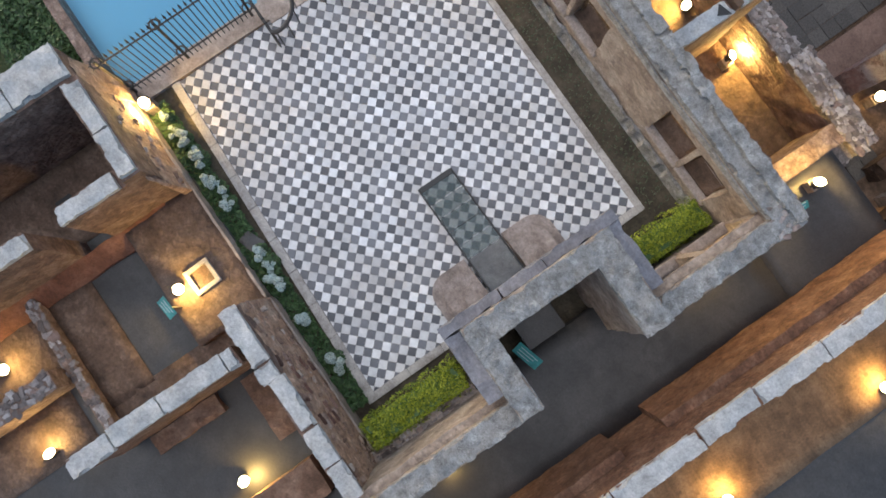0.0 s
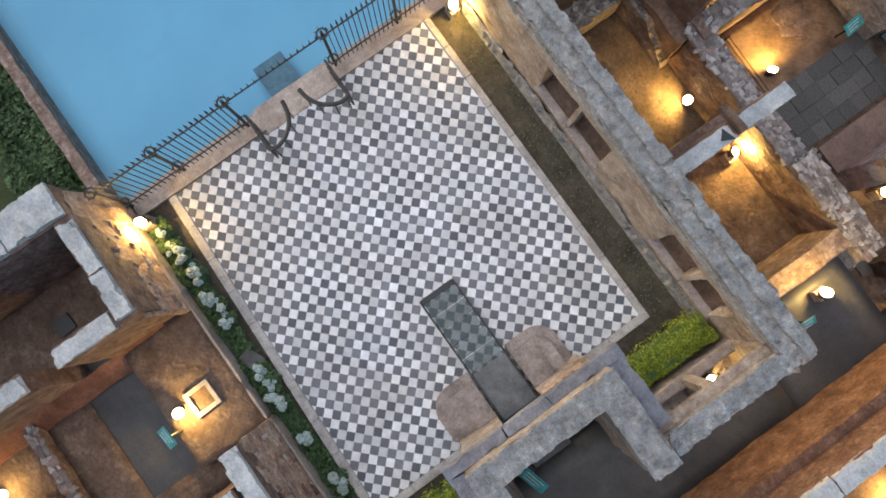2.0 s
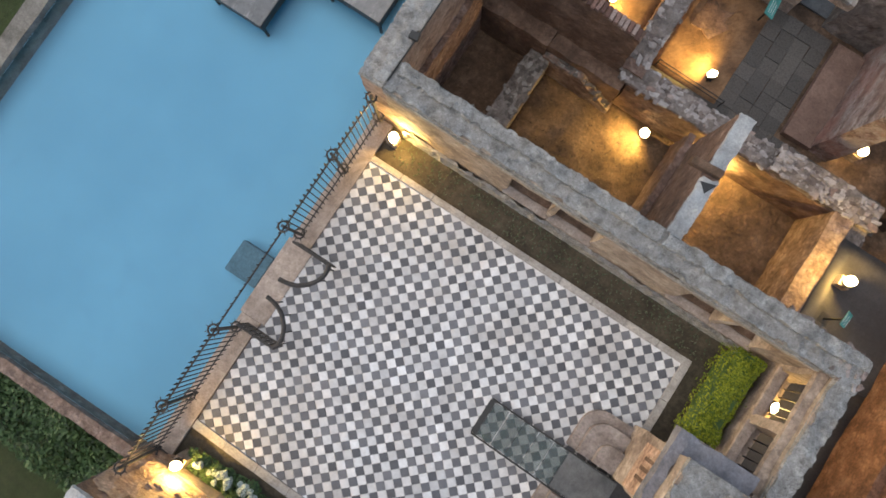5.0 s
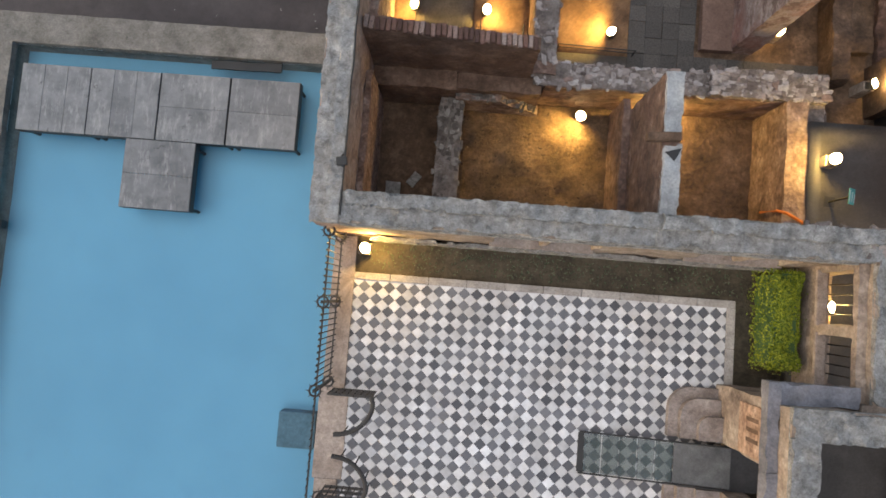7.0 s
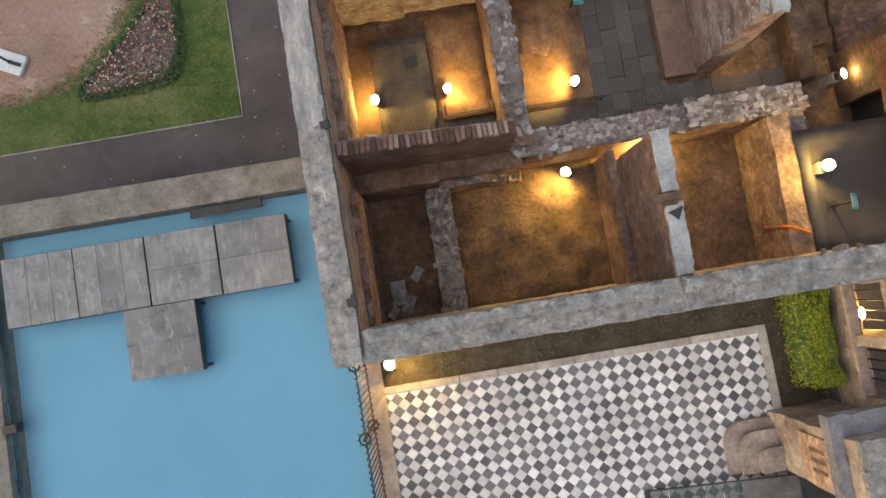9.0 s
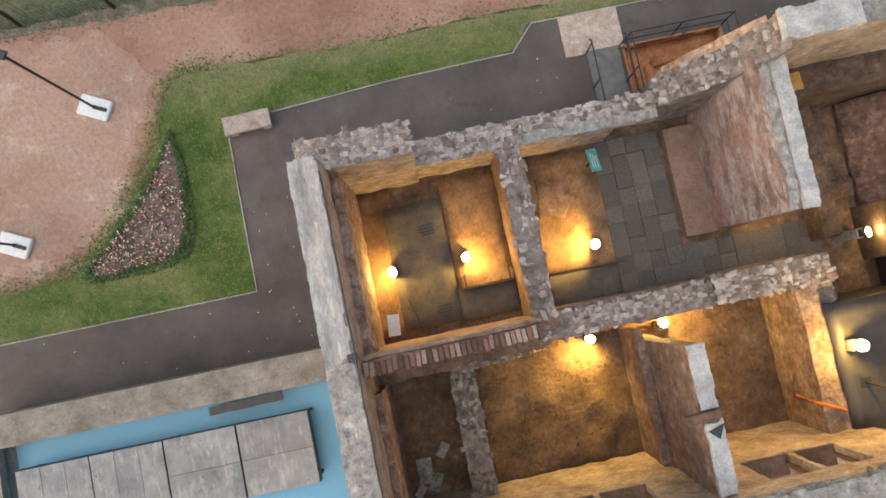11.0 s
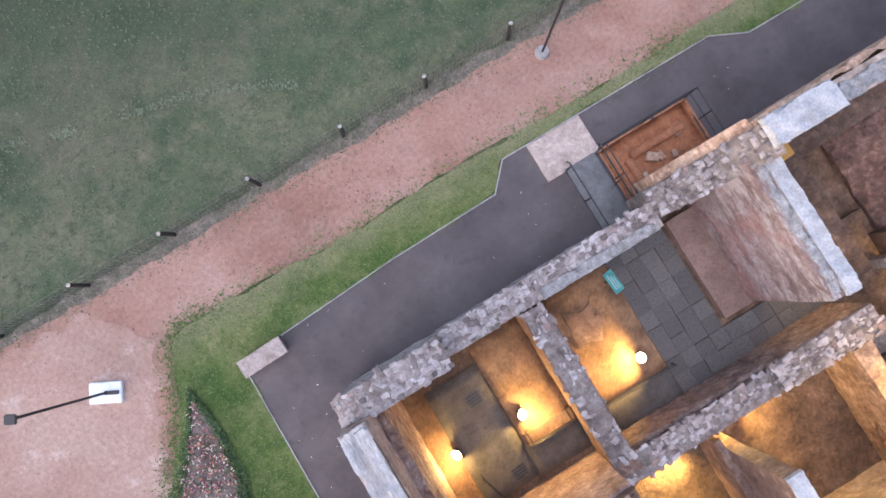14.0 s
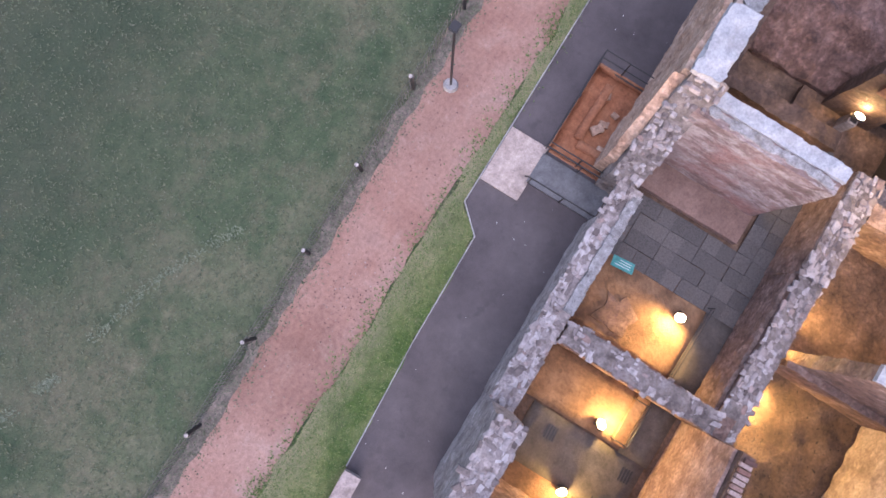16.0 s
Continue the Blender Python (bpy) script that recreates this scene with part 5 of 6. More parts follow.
low = wall("wall_south_low", [(2.4, 6.1, -12.55, -12.3, FS, 0.45), (4.15, 4.6, -16, -12.6, FS, 1.0)], MAT_SLOPE, "low broken rubble wall line")
bm = B()
rough_box(bm, 6.6, 8.2, -9.6, -8.75, FS, FS + 0.2, 0.2, 0.02)
rough_box(bm, 8.85, 9.72, -11.6, -9.2, FS, FS + 0.4, 0.14, 0.03)
rough_box(bm, 6.5, 6.95, -11.9, -10.2, FS, FS + 0.25, 0.12, 0.04)
ledges = setting("south_ledge", bm, MAT_EARTH_WALL, "low red earth ledges along the walls", "ledge")

# north-east rooms
bm = B()
rough_box(bm, 12.4, 17, 5.6, 8.9, FN, FN + 0.55, 0.13, 0.05, 0.25, ztop=lambda x, y: FN + 0.2 + 0.9 * min(1, (x - 12.4) / 1.4))
mound = setting("earth_bank", bm, earthy("dull_red_bank", (0.065, 0.04, 0.034), (0.15, 0.088, 0.07), (0.25, 0.165, 0.138), 2.2, 13, bump=1.0, dist=0.05, mottle=0.9, stones=0.5), "red earth bank with crumbled masonry", "bank", True)
bm = B()
rough_box(bm, 11.0, 11.45, 5.7, 8.95, FN, FN + 0.7, 0.14, 0.05)
rough_box(bm, 12.2, 12.6, 5.0, 6.3, FN, 0.9, 0.2, 0.03)
rough_box(bm, 9.5, 10.9, 7.9, 8.2, FN, FN + 0.35, 0.14, 0.04)
rough_box(bm, 9.5, 10.3, 8.3, 8.9, FN, FN + 0.25, 0.14, 0.03)
rough_box(bm, 11.6, 12.2, 6.6, 7.0, FN, FN + 0.3, 0.14, 0.05)
stub = setting("wall_stubs", bm, MAT_DEEP, "low wall stubs in the sunken north-east rooms", "wall")
plank = thing("wall_plank", "ochre board lying on the earth ledge", "board", (10.25, 9.28, 0.47), 3)
bm = B()
box(bm, -0.4, 0.4, -0.2, 0.2, 0, 0.05, 0.006)
part("board", bm, earthy("ochre_board", (0.3, 0.16, 0.04), (0.45, 0.25, 0.06), (0.55, 0.33, 0.1), 2, 20), plank)
# room details
kerbstep = thing("room_step", "low earth step with a timber edge", "step", (3.0, 6.45, FN + 0.04))
bm = B()
rough_box(bm, -0.65, 0.62, -0.14, 0.14, 0, 0.16, 0.12, 0.012)
part("tread", bm, MAT_ORANGE_SOIL, kerbstep)
bm = B()
box(bm, -0.66, 0.64, -0.19, -0.15, 0, 0.2, 0.005)
part("edge_board", bm, MAT_TIMBER, kerbstep)
for x, y in ((1.75, 7.90), (1.81, 5.87)):
    grate = thing("floor_grate", "small dark iron grate on the grey slab", "grate", (x, y, FN + 0.07), 4, group="floor grates")
    for k in range(4):
        bm = B()
        box(bm, -0.17, 0.17, -0.13 + k * 0.075, -0.09 + k * 0.075, 0, 0.02, 0.003)
        part("bar", bm, MAT_BLACK, grate)
for x, y, z, s in ((0.55, 2.2, FN, 0.3), (0.75, 1.9, FN, 0.22), (1.05, 2.6, FN, 0.18), (0.35, 1.75, FN, 0.16)):
    rub = thing("broken_slab", "pale broken slab lying in the dark passage", "rubble", (x, y, z), s * 300, group="broken slabs")
    bm = B()
    rough_box(bm, -s, s, -s * 0.6, s * 0.6, 0, 0.1, 0.1, 0.02)
    part("slab", bm, MAT_CAP, rub)
for y, z in ((5.43, 2.85), (2.1, 2.9)):
    rub = thing("wall_socket", "dark iron bracket on the wall top", "bracket", (-0.02, y, z - 0.02), 8, group="wall brackets")
    bm = B()
    box(bm, -0.1, 0.1, -0.08, 0.08, 0, 0.1, 0.012)
    part("block", bm, MAT_BLACK, rub)
beam_ = thing("timber_beam", "short dark timber beam end on the cross wall", "beam", (6.0, 3.07, 2.59), 4)
bm = B()
box(bm, -0.35, 0.3, -0.08, 0.08, 0, 0.2, 0.015)
part("beam", bm, MAT_TIMBER, beam_)
tile_ = thing("broken_tile", "dark three-cornered broken slate on the white cap", "tile", (6.2, 2.75, 2.675), 20)
bm = B()
slab(bm, [(-0.16, 0.1), (-0.05, -0.12), (0.16, 0.08)], 0, 0.03)
part("slate", bm, MAT_BLACK, tile_)

# low rails, cable and pipe
for pts in ([(2.42, 6.62), (2.42, 6.3), (3.5, 6.3), (3.5, 6.62)], [(4.4, 6.2), (6.3, 6.16)], [(0.98, 6.3), (1.22, 5.5)]):
    rail = thing("low_rail", "low dark iron rail on thin posts beside the lit floor", "railing", (*pts[0], FN + 0.05), group="low rails")
    local = [(x - pts[0][0], y - pts[0][1]) for x, y in pts]
    for z in (0.22, 0.4):
        bm = B()
        for a, b in zip(local, local[1:]):
            tube(bm, [(*a, z), (*b, z)], 0.014, 6)
        part("rail", bm, MAT_BLACK, rail)
    for x, y in local:
        bm = B()
        tube(bm, [(x, y, -0.05), (x, y, 0.42)], 0.016, 6)
        part("post", bm, MAT_BLACK, rail)
cable = thing("wall_cable", "thin black cable lying along the top of the wall", "cable", (0.0, 1.1, 2.9))
bm = B()
tube(bm, [(0.03 + 0.025 * noise.noise(Vector((0, k * 0.37, 5))), k * 0.2, 0.03 + 0.02 * noise.noise(Vector((3, k * 0.5, 1)))) for k in range(40)], 0.016, 6)
part("cable", bm, MAT_BLACK, cable)
MAT_ORANGE = plain("orange_plastic", (0.62, 0.17, 0.03), 0.45)
pipe = thing("orange_pipe", "bright orange plastic pipe hanging over the wall edge", "pipe", (9.4, 2.25, 0.0))
bm = B()
tube(bm, [(-0.04, 0.06, -0.55), (-0.02, 0.0, 0.2), (0.1, -0.07, 0.4), (0.3, -0.16, 0.37), (0.5, -0.26, 0.36)], 0.035, 8)
part("pipe", bm, MAT_ORANGE, pipe)

# ---- planting ----


def leaf(bm, p, size, n, mi=0):
    a = n.orthogonal().normalized()
    a.rotate(Matrix.Rotation(random.uniform(0, 6.28), 3, n))
    b = n.cross(a)
    q = [p - a * size, p + b * size * 0.45, p + a * size, p - b * size * 0.45]
    bm.faces.new([bm.verts.new(v) for v in q]).material_index = mi


def leaf_material(name, stops):
    t = Mat(name, 0.65)
    col = t.ramp(t.island(), stops)
    return t.done(col)


MAT_HEDGE = leaf_material("hedge_leaf", [(0.0, (0.06, 0.1, 0.004)), (0.5, (0.16, 0.21, 0.008)), (1.0, (0.3, 0.33, 0.02))])
MAT_LEAF = leaf_material("garden_leaf", [(0.0, (0.015, 0.035, 0.012)), (0.6, (0.04, 0.09, 0.025)), (1.0, (0.08, 0.14, 0.05))])
MAT_PETAL = leaf_material("pale_petal", [(0.0, (0.42, 0.46, 0.45)), (0.6, (0.6, 0.64, 0.6)), (1.0, (0.72, 0.72, 0.64))])
MAT_BLOOM = leaf_material("mixed_bloom", [(0.0, (0.2, 0.03, 0.06)), (0.35, (0.14, 0.05, 0.08)), (0.5, (0.3, 0.12, 0.12)), (0.58, (0.5, 0.16, 0.05)), (0.68, (0.45, 0.4, 0.36)), (0.85, (0.6, 0.56, 0.46)), (1.0, (0.25, 0.16, 0.17))])


def hedge(x0, x1, y0, y1, h):
    hd = thing("hedge", "clipped yellow-green box hedge in the terrace bed", "hedge", ((x0 + x1) / 2, (y0 + y1) / 2, -0.06), group="terrace hedges")
    w, d = (x1 - x0) / 2, (y1 - y0) / 2
    bm = B()
    rough_box(bm, -w + 0.1, w - 0.1, -d + 0.1, d - 0.1, 0, h - 0.1, 0.15, 0.05)
    part("core", bm, MAT_LEAF, hd, "dark inner twigs and leaves")
    bm = B()
    for k in range(5200):
        u, v = random.uniform(-1, 1), random.uniform(-1, 1)
        bump = 0.2 * noise.noise(Vector((u * w * 2.6, v * d * 2.6, x0)))
        if k % 3:
            edge = max(abs(u), abs(v))
            p, n = Vector((u * w, v * d, h - 0.12 * max(0, edge - 0.8) * 5 + bump + random.uniform(-0.05, 0.03))), Vector((random.gauss(0, 0.5), random.gauss(0, 0.5), 1)).normalized()
        else:
            z = random.uniform(0.02, h - 0.04)
            if random.random() < w / (w + d):
                s = random.choice((-1, 1))
                p, n = Vector((u * w, s * (d + bump), z)), Vector((0, s, 0.5))
            else:
                s = random.choice((-1, 1))
                p, n = Vector((s * (w + bump), v * d, z)), Vector((s, 0, 0.5))
            n = (n + Vector((random.gauss(0, 0.4), random.gauss(0, 0.4), random.gauss(0, 0.3)))).normalized()
        leaf(bm, p, random.uniform(0.025, 0.045), n)
    part("foliage", bm, MAT_HEDGE, hd)


hedge(9.0, 9.62, -1.25, 0.86, 1.1)
hedge(8.86, 9.5, -7.85, -5.45, 1.15)

t = Mat("hydrangea_floret", 0.7)
fl = t.cells(34, "F1", (1, 1, 1), 0.1)
col = t.ramp(fl.outputs["Distance"], [(0.1, (0.52, 0.57, 0.55)), (0.5, (0.38, 0.45, 0.43)), (0.8, (0.15, 0.21, 0.15))])
col = t.mix(t.step(t.noise(5, 3, 0.6), 0.45, 0.6), col, t.mix(0.4, col, (0.42, 0.56, 0.6)))
MAT_FLORET = t.done(col, fl.outputs["Distance"], 0.8, 0.03)
# leafy bed along the south of the terrace
bm = B()
for k in range(5200):
    x, y = random.uniform(0.3, 8.6), random.uniform(-8.05, -7.52)
    z = 0.05 + 0.28 * max(0, noise.noise(Vector((x * 1.5, y * 2, 4))) + 0.35) * random.random() ** 0.5
    leaf(bm, Vector((x, y, z)), random.uniform(0.03, 0.07), Vector((random.gauss(0, 0.6), random.gauss(0, 0.6), 1)).normalized())
tagged(new("bed_foliage", mesh_of("bed_foliage", bm, MAT_LEAF)), "low dark green leafy ground cover in the bed", "plants", "", "stuff")
for x, y, s in ((0.7, -7.72, 0.12), (1.08, -7.74, 0.16), (1.3, -7.66, 0.14), (1.66, -7.7, 0.17), (1.9, -7.6, 0.15), (2.48, -7.68, 0.13), (2.7, -7.62, 0.14), (3.1, -7.62, 0.14), (4.45, -7.66, 0.15), (4.75, -7.62, 0.17), (5.33, -7.66, 0.13), (5.1, -7.8, 0.1), (6.3, -7.7, 0.1), (7.4, -7.62, 0.15), (7.6, -7.68, 0.12)):
    bush = thing("hydrangea", "hydrangea bush with pale greenish-white flower heads", "plant", (x, y, -0.06), group="hydrangeas")
    bm = B()
    for k in range(140):
        d = Vector((random.gauss(0, 1), random.gauss(0, 1), abs(random.gauss(0, 1)))).normalized()
        leaf(bm, d * s * random.uniform(1.0, 1.5) + Vector((0, 0, 0.18)), 0.05, (d + Vector((0, 0, 0.6))).normalized())
    for k in range(5):
        tube(bm, [(0, 0, 0), (random.uniform(-0.1, 0.1), random.uniform(-0.1, 0.1), 0.32)], 0.008, 4)
    part("leaves", bm, MAT_LEAF, bush)
    for k in range(4):
        bm = B()
        c, r = Vector((random.uniform(-s, s), random.uniform(-s, s) * 0.7, 0.36 + random.uniform(-0.06, 0.1))), random.uniform(0.06, 0.11)
        bmesh.ops.create_icosphere(bm, subdivisions=3, radius=r, matrix=Matrix.Translation(c))
        for v in bm.verts:
            v.co += (v.co - c).normalized() * (noise.noise(v.co * 38 + Vector((x * 9, 0, 0))) * 0.03 + noise.noise(v.co * 14 + Vector((x * 5, k, 0))) * 0.035)
        part("flower_head", bm, MAT_FLORET, bush)
rock = thing("garden_rock", "dark rough rock in the leafy bed", "rock", (4.14, -7.7, -0.06), 20)
bm = B()
rough_box(bm, -0.22, 0.22, -0.17, 0.17, 0, 0.26, 0.07, 0.05)
part("rock", bm, MAT_DARK_FLOOR, rock)


def tufts(name, label, count, where, h, material):
    """Blades of grass in one mesh."""
    verts, faces = [], []
    while count:
        x, y, z = where()
        if x is None:
            continue
        count -= 1
        for k in range(3):
            a, r, l = random.uniform(0, 6.28), random.uniform(0.008, 0.016), h * random.uniform(0.5, 1.2)
            dx, dy, i = math.cos(a), math.sin(a), len(verts)
            verts += [(x - dy * r, y + dx * r, z), (x + dy * r, y - dx * r, z), (x + dx * l * 0.8, y + dy * l * 0.8, z + l * 0.6)]
            faces.append((i, i + 1, i + 2))
    me = bpy.data.meshes.new(name)
    me.from_pydata(verts, [], faces)
    me.materials.append(material)
    tagged(new(name, me), label, "grass", "", "stuff")


def inside(x, y, poly):
    hit = False
    for (x0, y0), (x1, y1) in zip(poly, poly[1:] + poly[:1]):
        if (y0 > y) != (y1 > y) and x < (x1 - x0) * (y - y0) / (y1 - y0) + x0:
            hit = not hit
    return hit


MAT_BLADE = leaf_material("grass_blade", [(0.0, (0.025, 0.065, 0.01)), (0.5, (0.065, 0.125, 0.022)), (0.85, (0.15, 0.2, 0.06)), (1.0, (0.3, 0.28, 0.15))])
MAT_FIELD_BLADE = leaf_material("field_blade", [(0.0, (0.03, 0.05, 0.025)), (0.5, (0.07, 0.1, 0.05)), (0.85, (0.12, 0.14, 0.08)), (1.0, (0.18, 0.18, 0.125))])
lawn_poly = lawn_out + [(-12, 8.06)] + dirt_edge[::-1]


def on_lawn():
    x, y = random.uniform(-10.5, 15), random.uniform(7.2, 13.2)
    return (x, y, G + 0.02) if inside(x, y, lawn_poly) else (None, 0, 0)


def on_field():
    x, y = random.uniform(-14, 14), random.uniform(14.9, 26)
    return (x, y, G - 0.02)


tufts("lawn_grass", "short green lawn grass blades", 16000, on_lawn, 0.055, MAT_BLADE)
tufts("field_grass", "rough grey-green field grass tufts", 26000, on_field, 0.075, MAT_FIELD_BLADE)
tufts("verge_grass", "grass growing over the verge under the fence", 5200, lambda: (lambda x: (x, 15.05 + random.gauss(0, 0.22), G))(random.uniform(-14, 14)), 0.06, MAT_FIELD_BLADE)
edge_line = [p for p in dirt_edge if -11 < p[0] < 15]


def on_edge():
    i = random.randrange(len(edge_line) - 1)
    p = Vector(edge_line[i]).lerp(Vector(edge_line[i + 1]), random.random())
    return (p.x + random.gauss(0, 0.2), p.y + random.gauss(0, 0.2), G + 0.01)


tufts("edge_grass", "thin grass straggling onto the dirt walk", 5200, on_edge, 0.06, MAT_BLADE)
tufts("bed_weeds", "sparse weeds on the dark planting soil", 700, lambda: (random.uniform(0.3, 8.8), random.uniform(0.25, 0.95), -0.06), 0.06, MAT_FIELD_BLADE)

MAT_STRAW = leaf_material("dry_straw", [(0.0, (0.11, 0.14, 0.08)), (1.0, (0.21, 0.24, 0.17))])
line = curve2([(-7.0, 19.9), (-4.3, 19.03), (-3.0, 18.6), (-0.5, 18.05), (2.0, 16.9)], 8)


def on_line():
    i = random.randrange(len(line) - 1)
    p = Vector(line[i]).lerp(Vector(line[i + 1]), random.random())
    return (p.x, p.y + random.gauss(0, 0.09), G - 0.02) if noise.noise(Vector((p.x * 1.3, p.y, 2))) > -0.25 else (None, 0, 0)


tufts("dry_grass_line", "faint pale line of dry grass across the field", 800, on_line, 0.05, MAT_STRAW)
# shrubs beside the pool
bm = B()
for k in range(11000):
    x, y = random.uniform(-9.5, -0.66), random.uniform(-10.3, -8.68)
    z = G + 0.75 + 0.35 * noise.noise(Vector((x * 1.3, y * 1.3, 8))) - random.random() ** 2 * 0.5
    leaf(bm, Vector((x, y, z)), random.uniform(0.05, 0.1), Vector((random.gauss(0, 0.6), random.gauss(0, 0.6), 1)).normalized())
tagged(new("shrub_border", mesh_of("shrub_border", bm, MAT_LEAF)), "dense dark green shrubs beside the pool rim", "shrubs", "", "stuff")
# flower bed on the lawn
bed_poly = curve2([(-4.12, 11.5), (-4.55, 10.7), (-5.1, 9.95), (-5.9, 9.15), (-6.5, 8.65), (-6.3, 8.38), (-5.4, 8.45), (-4.5, 8.55), (-4.15, 8.9), (-4.02, 9.8), (-3.98, 10.7), (-4.12, 11.5)], 4)[:-1]
bed = setting("flower_bed", slab(B(), bed_poly, G - 0.02, G + 0.07), earthy("pale_bed_soil", (0.08, 0.065, 0.06), (0.17, 0.135, 0.125), (0.26, 0.22, 0.2), 2.5, 16, bump=1.0), "dark mulched triangular flower bed in the lawn", "flower bed")
cx, cy = -4.75, 9.4
bm = B()
for k in range(5200):
    i = random.randrange(len(bed_poly))
    a, b = Vector(bed_poly[i]), Vector(bed_poly[(i + 1) % len(bed_poly)])
    p = a.lerp(b, random.random())
    out = (p - Vector((cx, cy))).normalized() * random.uniform(-0.08, 0.24)
    z = G + 0.03 + random.uniform(0, 0.2) * (1 - abs(out.length - 0.08) * 2)
    leaf(bm, Vector((p.x + out.x, p.y + out.y, z)), random.uniform(0.02, 0.045), Vector((random.gauss(0, 0.6), random.gauss(0, 0.6), 1)).normalized())
tagged(new("bed_border", mesh_of("bed_border", bm, MAT_LEAF)), "dark green clipped border round the flower bed", "plants", "", "stuff")
bm = B()
n = 0
while n < 420:
    x, y = random.uniform(-6.5, -3.9), random.uniform(8.3, 11.5)
    if not inside(x, y, bed_poly):
        continue
    n += 1
    h = G + 0.07 + random.uniform(0.08, 0.22)
    for k in range(4):
        leaf(bm, Vector((x + random.gauss(0, 0.03), y + random.gauss(0, 0.03), h + random.gauss(0, 0.02))), random.uniform(0.02, 0.042), Vector((random.gauss(0, 0.5), random.gauss(0, 0.5), 1)).normalized(), 0)
    for k in range(3):
        leaf(bm, Vector((x + random.gauss(0, 0.04), y + random.gauss(0, 0.04), h - 0.06)), random.uniform(0.02, 0.04), Vector((random.gauss(0, 0.5), random.gauss(0, 0.5), 1)).normalized(), 1)
tagged(new("bed_flowers", mesh_of("bed_flowers", bm, [MAT_BLOOM, MAT_LEAF])), "mixed red, orange and cream bedding flowers", "flowers", "", "stuff")

straw_line = [(-4.05, 10.6), (-4.1, 9.6), (-4.25, 8.95), (-4.7, 8.72), (-5.6, 8.68), (-6.3, 8.6)]


def on_border():
    i = random.randrange(len(straw_line) - 1)
    p = Vector(straw_line[i]).lerp(Vector(straw_line[i + 1]), random.random())
    return (p.x + random.gauss(0, 0.06), p.y + random.gauss(0, 0.06), G + 0.1)


tufts("straw_tufts", "pale straw-coloured ornamental grass in the flower bed", 110, on_border, 0.15, MAT_STRAW)

# pebbles and litter on the paths
bm = B()
for k in range(420):
    x, y = random.gauss(2.2, 4.5), random.uniform(13.1, 15.0)
    if k % 4 == 0:
        x, y = random.gauss(2.1, 0.5), random.gauss(13.8, 0.35)
    r = random.uniform(0.01, 0.028)
    bmesh.ops.create_icosphere(bm, subdivisions=1, radius=r, matrix=Matrix.Translation((x, y, G + 0.008)) @ Matrix.Diagonal((1, random.uniform(0.6, 1.2), 0.6, 1)))
MAT_PEBBLE = tones("path_pebble", [(0.0, (0.1, 0.06, 0.05)), (0.7, (0.2, 0.12, 0.09)), (1.0, (0.33, 0.26, 0.23))], Mat.island)
tagged(new("pebbles", mesh_of("pebbles", bm, MAT_PEBBLE)), "small loose stones scattered on the dirt walk", "pebbles", "", "stuff")
bm = B()
for k in range(60):
    x, y = random.choice(((random.uniform(-2.4, -0.7), random.uniform(6, 11)), (random.uniform(-2, 12), random.uniform(9.9, 11.7)), (random.uniform(-8, -1), random.uniform(5.8, 7.1))))
    if PIT[0] - 0.2 < x < PIT[1] + 0.2 and y < 11.7:
        continue
    leaf(bm, Vector((x, y, G + 0.02)), random.uniform(0.012, 0.03), Vector((random.gauss(0, 0.3), random.gauss(0, 0.3), 1)).normalized())
tagged(new("path_litter", mesh_of("path_litter", bm, MAT_PETAL)), "a few pale fallen leaves on the asphalt", "litter", "", "stuff")

# ---- loose pieces: stones, bricks, pavers, tiles ----


def stone_mesh(seed):
    bm = B()
    bmesh.ops.create_cube(bm, size=1.0)
    bmesh.ops.bevel(bm, geom=bm.edges[:], offset=0.13, segments=1, affect="EDGES")
    for v in bm.verts:
        d = noise.noise_vector(v.co * 1.7 + Vector((seed * 7.3, 0, seed))) * 0.26
        v.co += Vector((d.x, d.y, d.z * 0.4))
    return mesh_of("stone", bm, MAT_STONE)


STONES = [stone_mesh(k) for k in range(14)]


def cap_stones(parent, x0, x1, y0, y1, z, size=0.12, height=0.06, dense=5.0, meshes=None, sink=0.032):
    """Uneven stones, large and small, sunk in the mortar of a wall top; z may follow x."""
    done, along = [], 0.0 if x1 - x0 > y1 - y0 else 1.57
    for k in range(int((x1 - x0) * (y1 - y0) / size**2 * dense)):
        x, y = random.uniform(x0, x1), random.uniform(y0, y1)
        s = size * random.choice((0.55, 0.75, 0.9, 1.05, 1.2, 1.45))
        if any((x - a) ** 2 + (y - b) ** 2 < (0.5 * (s + c)) ** 2 * 0.48 for a, b, c in done):
            continue
        done.append((x, y, s))
        ob = new("stone", random.choice(meshes or STONES))
        ob.parent = parent
        ob.location = (x, y, (z(x, y) if callable(z) else z) - sink + random.uniform(-0.016, 0.008))
        ob.rotation_euler = (random.uniform(-0.06, 0.06), random.uniform(-0.06, 0.06), along + random.choice((0.0, 0.0, 0.0, 1.57)) + random.gauss(0, 0.22))
        ob.scale = (s * random.uniform(1.15, 1.6), s * random.uniform(0.6, 0.95), height * random.uniform(0.8, 1.3))


cap_stones(wall_north, -0.52, 1.78, 9.15, 9.78, 1.97)
cap_stones(wall_north, 1.8, 4.0, 9.22, 9.8, 0.13)
cap_stones(wall_north, 4.0, 7.45, 9.46, 9.82, 0.15)
cap_stones(wall_north, 7.45, 9.14, 9.42, 10.08, lambda x, y: END_TOP(x, y) + 0.03, 0.12, 0.09, 6)
cap_stones(wall_inner, 3.68, 4.18, 5.3, 9.15, 0.24)
cap_stones(wall_inner, 3.7, 7.75, 4.78, 5.34, 0.16)
